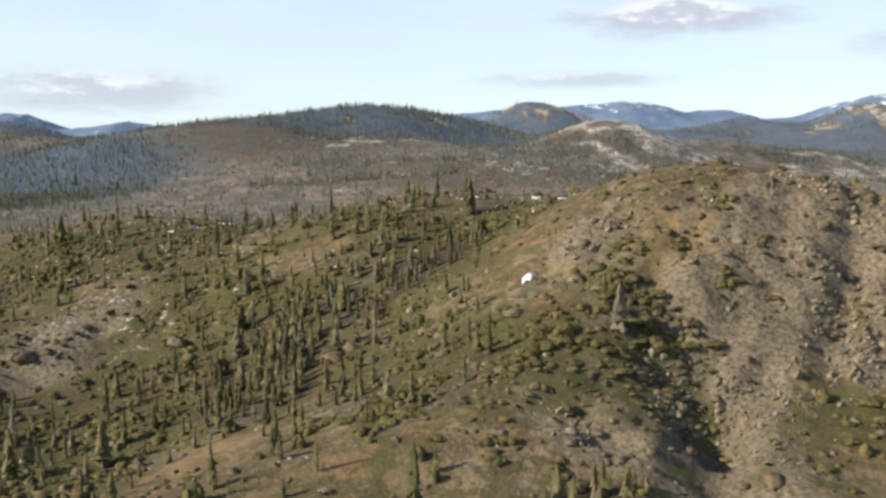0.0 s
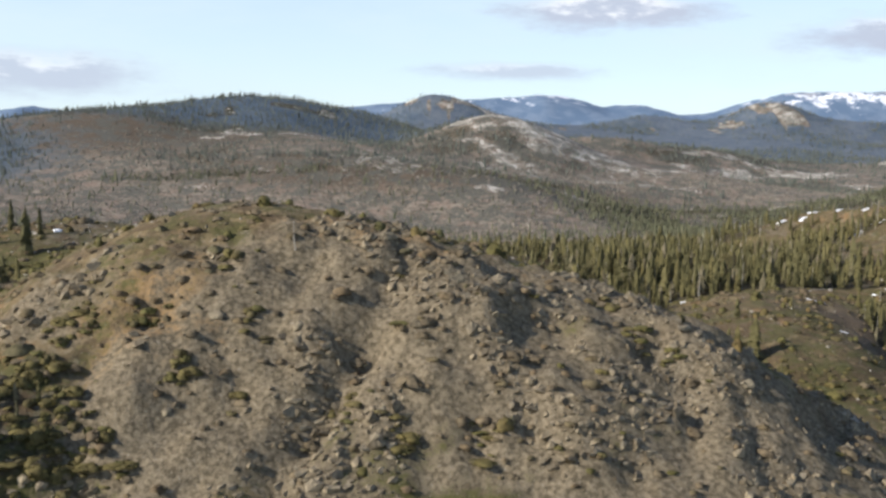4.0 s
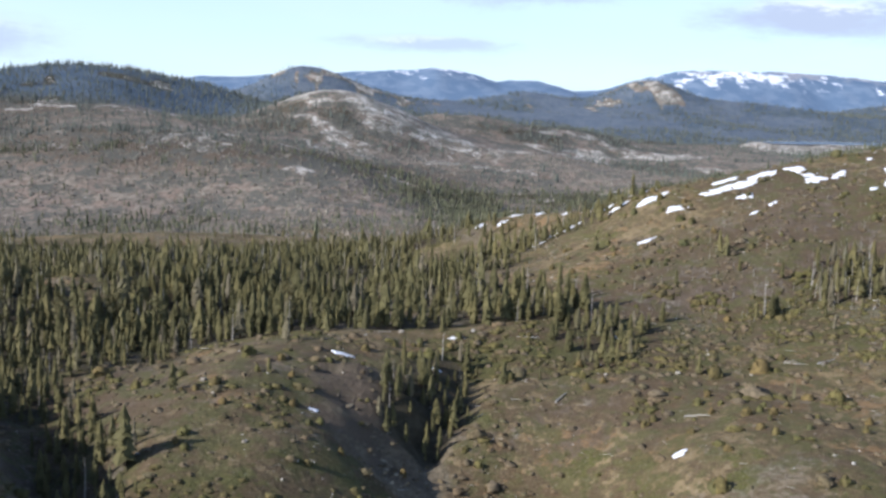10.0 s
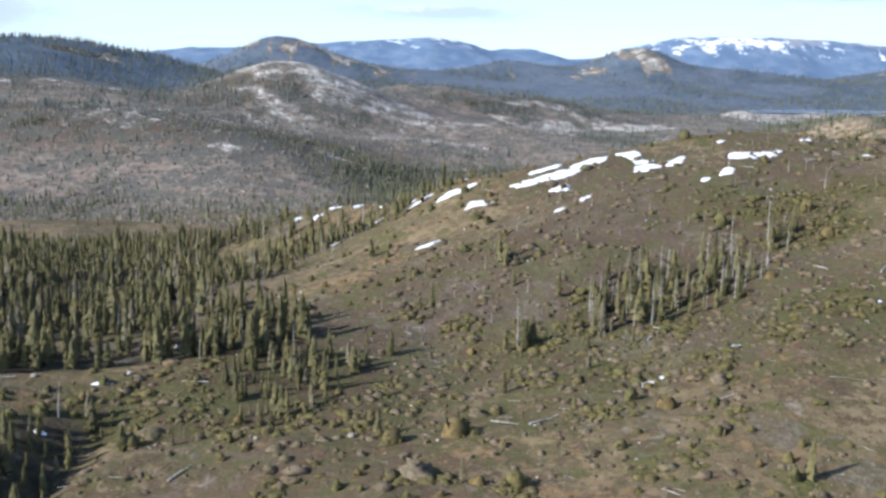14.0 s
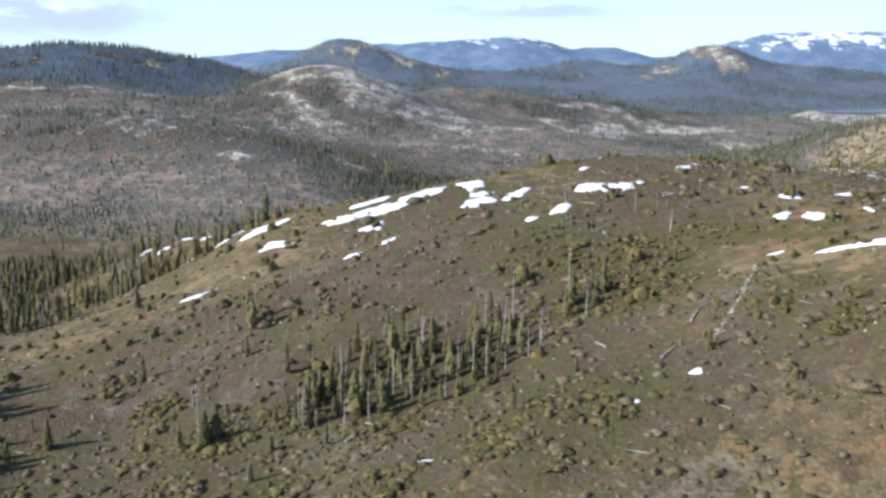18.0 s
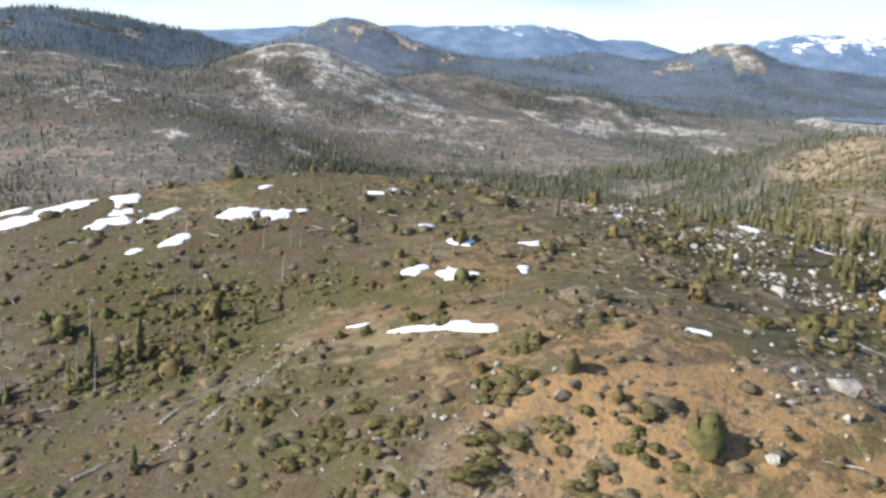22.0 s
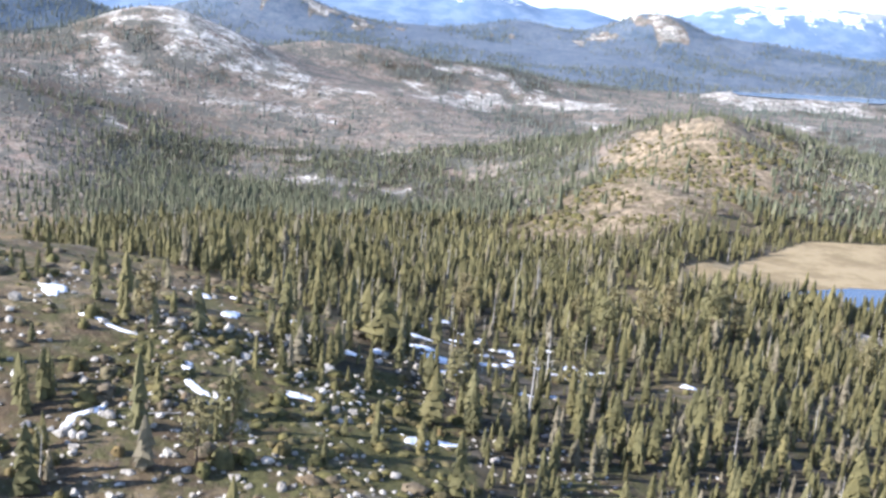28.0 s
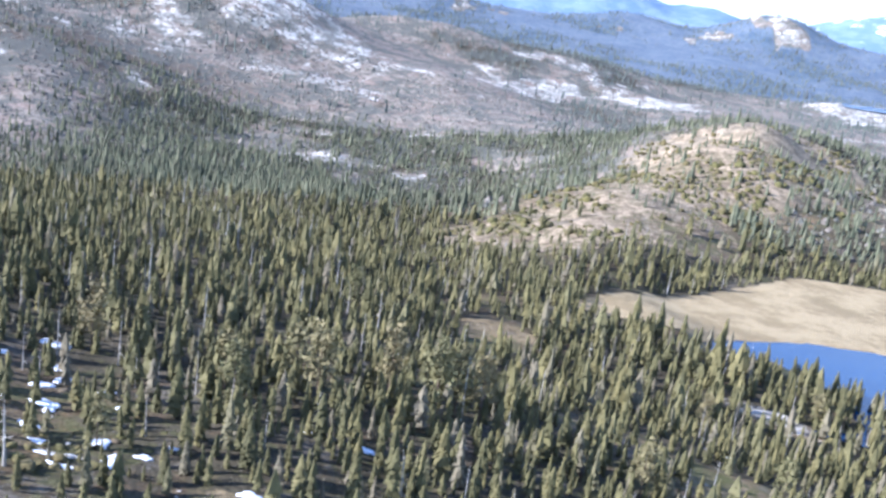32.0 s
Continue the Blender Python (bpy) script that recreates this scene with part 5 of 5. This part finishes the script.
# ---------------------------------------------------------------- snow
def snow_patch(x, y, along, across, turn=0.0, seed=0):
    """A thin drift of old snow with a ragged edge, lying on the ground."""
    rings, spokes = 7, 40
    c, s = math.cos(radians(turn)), math.sin(radians(turn))
    k = np.arange(spokes) * 2 * math.pi / spokes
    edge = np.clip(1 + 0.55 * fbm(np.cos(k) * 3 + 40 * seed, np.sin(k) * 3 + 7 * seed, 1.9, 300 + seed, 5), 0.25, 1.9)
    pts = [(x, y, 0.0)]
    for ring in range(1, rings + 1):
        r = ring / rings
        u, v2 = np.cos(k) * edge * along * 0.5 * r, np.sin(k) * edge * across * 0.5 * r
        pts += list(zip(x + u * c - v2 * s, y + u * s + v2 * c, np.full(spokes, r)))
    pts = np.array(pts)
    z = height(pts[:, 0], pts[:, 1]) + np.where(pts[:, 2] > 0.99, -0.25, (0.34 - 0.16 * pts[:, 2] ** 3) * min(1.0, 0.3 + across / 5))
    faces = [(0, 1 + i, 1 + (i + 1) % spokes, 1 + (i + 1) % spokes) for i in range(spokes)]
    tris = [(a, b, d) for a, b, d, _ in faces]
    for ring in range(rings - 1):
        for i in range(spokes):
            a, b = 1 + ring * spokes + i, 1 + ring * spokes + (i + 1) % spokes
            tris += [(a, a + spokes, b + spokes), (a, b + spokes, b)]
    me = mesh_of("snow_patch", np.column_stack([pts[:, :2], z]), tris, SNOW, True)
    return tagged(new("snow_patch", me), "ragged patch of old white snow melting on the slope", "snow", "snow patches")


# on the long ridge
for i, (x, y, along, across, turn) in enumerate(((341, 422, 15, 5.0, 22), (331, 419, 15, 4.6, 5), (322, 418, 9, 3.4, 0), (329, 424, 10, 2.4, 5), (303, 424, 10, 4.0, 8), (308, 412, 9, 2.2, 5), (293, 430, 8, 2.6, 10), (281, 440, 5, 2.2, 0), (293, 438, 5, 2, 0), (276, 446, 4, 2, 0), (269, 440, 4, 1.6, 0),
                                                 (354, 422, 5.5, 6.5, 30), (355, 416, 4, 6, 80), (354, 410, 7, 5.5, 20), (362, 411, 7.5, 4.6, 15), (380, 404.5, 7, 6.5, 0), (387, 405, 8, 6.5, 5), (331, 410, 5.5, 4.6, 10), (334, 398, 5, 1.4, 15),
                                                 (326, 394, 4, 1.2, 15), (292, 396, 9, 1.6, 20), (307, 413, 5, 1.6, 0), (371, 394, 5, 3.4, 30), (364, 392, 3, 1.6, 20), (412, 375, 5, 4.6, 30), (418, 372, 4, 5, 40), (419, 389, 3.6, 4.4, 0), (413, 399, 2.2, 2, 0), (428, 373, 1.8, 2.4, 0),
                                                 (416, 345.5, 13, 2.6, -38), (405, 358, 3, 1.2, 0), (403, 415, 5.5, 2, 0), (432, 389, 6, 2, 0), (428, 371, 1.8, 1.6, 0), (381, 423, 3.2, 1.6, 0), (407, 417, 4, 1.4, 0), (450, 419, 2.4, 1.6, 0), (445, 335, 3, 1.6, -20))):
    snow_patch(x, y, along, across, turn, i)
# in the trees on the spur below it
for i, (x, y, along, across, turn) in enumerate(((283, 489, 9, 3, 0), (273, 490, 6, 2, 0), (265, 485, 3, 1.6, 0), (290, 481, 6, 3, -20), (297, 474, 5, 3, 0), (303, 470, 8, 2.4, 10), (308, 462, 5, 3, 0), (296, 462, 4, 2, 0), (313, 455, 9, 3, -20),
                                                 (318, 447, 10, 3, -30), (305, 450, 5, 2, 0), (324, 440, 9, 3.4, -30), (279, 480, 3, 1.6, 0), (287, 470, 3, 1.6, 0), (310, 440, 7, 2.2, -10), (258, 492, 4, 1.6, 0))):
    snow_patch(x, y, 1.25 * along, 1.5 * across, turn, 140 + i)
# round the knob, the first bluff and the slope below
for i, (x, y, along, across, turn) in enumerate(((163, 330, 3, 1.6, 0), (194, 310, 5.5, 2, 0), (187, 278, 2.2, 1.6, 0), (252, 264, 3, 2.4, 20), (222, 331, 5, 1.4, 0), (263, 332, 1.8, 1.4, 0), (215, 314, 1.8, 1.6, 0), (322, 309, 6, 1.4, 15),
                                                 (339, 314, 3, 0.9, 10), (369, 318, 3, 1.4, 0), (380, 322, 1.8, 1.4, 0), (-71, 263, 2, 2.5, 0), (-66, 268, 2.4, 3, 0), (-60, 278, 4, 4, 0), (-55, 280, 2, 3, 0), (15, 175, 2.4, 1.2, 20), (8, 246, 1.6, 2, 0),
                                                 (21, 227, 1.6, 2, 0), (24, 250, 4, 4.5, 0), (30, 252, 2, 2, 0))):
    snow_patch(x, y, along, across, turn, 40 + i)
# among the boulders and in the wood above the pond
for i, (x, y, along, across, turn) in enumerate(((478, 426, 2.6, 5, 20), (490, 416, 5, 1.1, -20), (486, 418, 3, 1.0, -10), (500, 409, 2.4, 1.8, -30), (503, 403, 4.4, 1.0, -40), (506, 402, 2, 1.4, 0), (515, 407, 4.6, 1.8, 0), (493, 394, 3.4, 1.0, 40), (524, 435, 3, 1.6, 0), (502, 433, 2, 3, 0), (496, 440, 2.4, 2, 0), (529, 403, 3.4, 3.4, -30), (519, 430, 4, 2.2, 0),
                                                 (531, 445, 4, 1.8, 30), (534, 441, 4, 2.2, 30), (537, 443, 4.4, 2, 40), (541, 448, 4, 1.6, 40), (545, 450, 4.4, 1.8, 40), (538, 438, 3.4, 1.6, 30), (535, 435.5, 2.4, 1.6, 0), (543, 458, 2, 3, 0), (544, 477, 1.4, 3, 0), (548, 465, 1.6, 3.4, 0), (555, 452, 4, 1.4, 20), (561, 453, 1.6, 3, 0), (557, 449.5, 2.4, 1.2, 0), (547, 434, 2.6, 1.6, 0), (532, 482, 2.4, 2.4, 0), (535, 491, 1.8, 2, 0), (526, 478, 2.6, 2, 0), (556, 480, 1.2, 2.4, 0), (551, 435, 1.8, 1.2, 0), (578, 452, 2.2, 1.2, 0), (533, 442, 4, 1.6, 0), (511, 437, 3, 2, 0), (502, 444, 3, 2.4, 0), (534, 405, 2.6, 1.8, 0), (491.5, 391, 1, 2.4, 0), (497, 470, 3, 2, 0),
                                                 (537, 491, 2.5, 2.5, 0), (541, 482, 2.5, 2, 0), (543, 473, 2.2, 2.4, 0), (546, 466, 3, 2, 0), (558, 457, 2.4, 2.4, 40), (552, 454, 2.2, 1.4, 0), (564, 456, 2, 1.2, 0), (580, 474, 2, 1.2, 0), (548, 459, 2.6, 1.5, 0),
                                                 (648, 530, 4, 1.8, 0), (588, 474, 1.8, 1.2, 0), (566, 460, 1.4, 1, 0), (535, 462, 4, 1.6, 0), (530, 456, 5, 1.8, 10), (524, 450, 4, 1.8, 0), (551, 476, 2, 1.6, 0), (538, 470, 2.4, 1.6, 0), (556, 470, 2, 1.2, 0), (600, 520, 3, 1.6, 0), (570, 505, 2, 1.6, 0))):
    snow_patch(x, y, along * 1.2, across * 1.1, turn, 70 + i)


# ---------------------------------------------------------------- fallen logs
def stick_arrays(seed):
    """A thin crooked stick one metre long, lying down."""
    rng = np.random.default_rng(seed)
    v = []
    for u, r in ((-0.5, 0.022), (0.05, 0.017), (0.5, 0.006)):
        off = rng.normal(0, 0.02)
        v += [(u, off + r * math.cos(2.094 * k), 0.05 + r * math.sin(2.094 * k) + 0.05 * rng.random()) for k in range(3)]
    f = []
    for i in range(2):
        for k in range(3):
            a, b = i * 3 + k, i * 3 + (k + 1) % 3
            f += [(a, b, b + 3), (a, b + 3, a + 3)]
    return np.array(v, np.float32), np.array(f, np.int32), np.zeros(len(f), np.int32)


lx, ly = places(180, 460, 240, 425, 4.0, 301, lambda x, y: open_land(x, y) * (0.08 + 0.4 * smooth(fbm(x, y, 20, 207, 3), -0.1, 0.6)))
v, f, s = scatter([stick_arrays(860 + k) for k in range(5)], lx, ly, 1.9 * np.exp(rng.normal(0, 0.4, len(lx))), rng.random(len(lx)) * 6.283)
tagged(new("fallen_branches", mesh_of("fallen_branches", v, f, DEADWOOD)), "bleached sticks and fallen branches littering the slope", "branches", kind="stuff")


def fallen_log(x, y, long, turn, seed):
    rng = np.random.default_rng(seed)
    rings, sides = 8, 7
    v, f = [], []
    for i in range(rings):
        u = (i / (rings - 1) - 0.5) * long
        r = 0.19 * (1 - 0.6 * i / (rings - 1)) * (1 + 0.08 * rng.normal())
        px, py = x + u * math.cos(turn), y + u * math.sin(turn)
        pz = float(height(px, py)) + 0.22 + 0.05 * rng.normal()
        for k in range(sides):
            a = 6.283 * k / sides
            v.append((px - math.sin(turn) * r * math.cos(a), py + math.cos(turn) * r * math.cos(a), pz + r * math.sin(a)))
    for i in range(rings - 1):
        for k in range(sides):
            a, b = i * sides + k, i * sides + (k + 1) % sides
            f += [(a, b, b + sides), (a, b + sides, a + sides)]
    for end, sign in ((0, -1), (rings - 1, 1)):
        f += [(end * sides, end * sides + k, end * sides + k + 1)[::sign] for k in range(1, sides - 1)]
    tagged(new("fallen_log", mesh_of("fallen_log", v, f, DEADWOOD)), "bleached fallen trunk lying on the open slope", "log", "fallen logs")


for i, (x, y, long, turn) in enumerate(((300, 300, 6, 0.4), (262, 280, 5, -0.6), (330, 330, 6, 0.7), (366, 352, 7, 0.5), (352, 348, 6, 0.9), (395, 395, 4, 0.3), (406, 405, 4, -0.4), (280, 318, 5, 1.2), (330, 296, 5, 0.2), (500, 395, 5, 0.4), (472, 352, 5, -0.5),
                                        (556, 452, 6, 0.1), (590, 455, 5, 0.5), (240, 300, 5, 0.8), (385, 340, 6, 1.0), (378, 330, 5, 0.8))):
    fallen_log(x, y, long, turn, 800 + i)
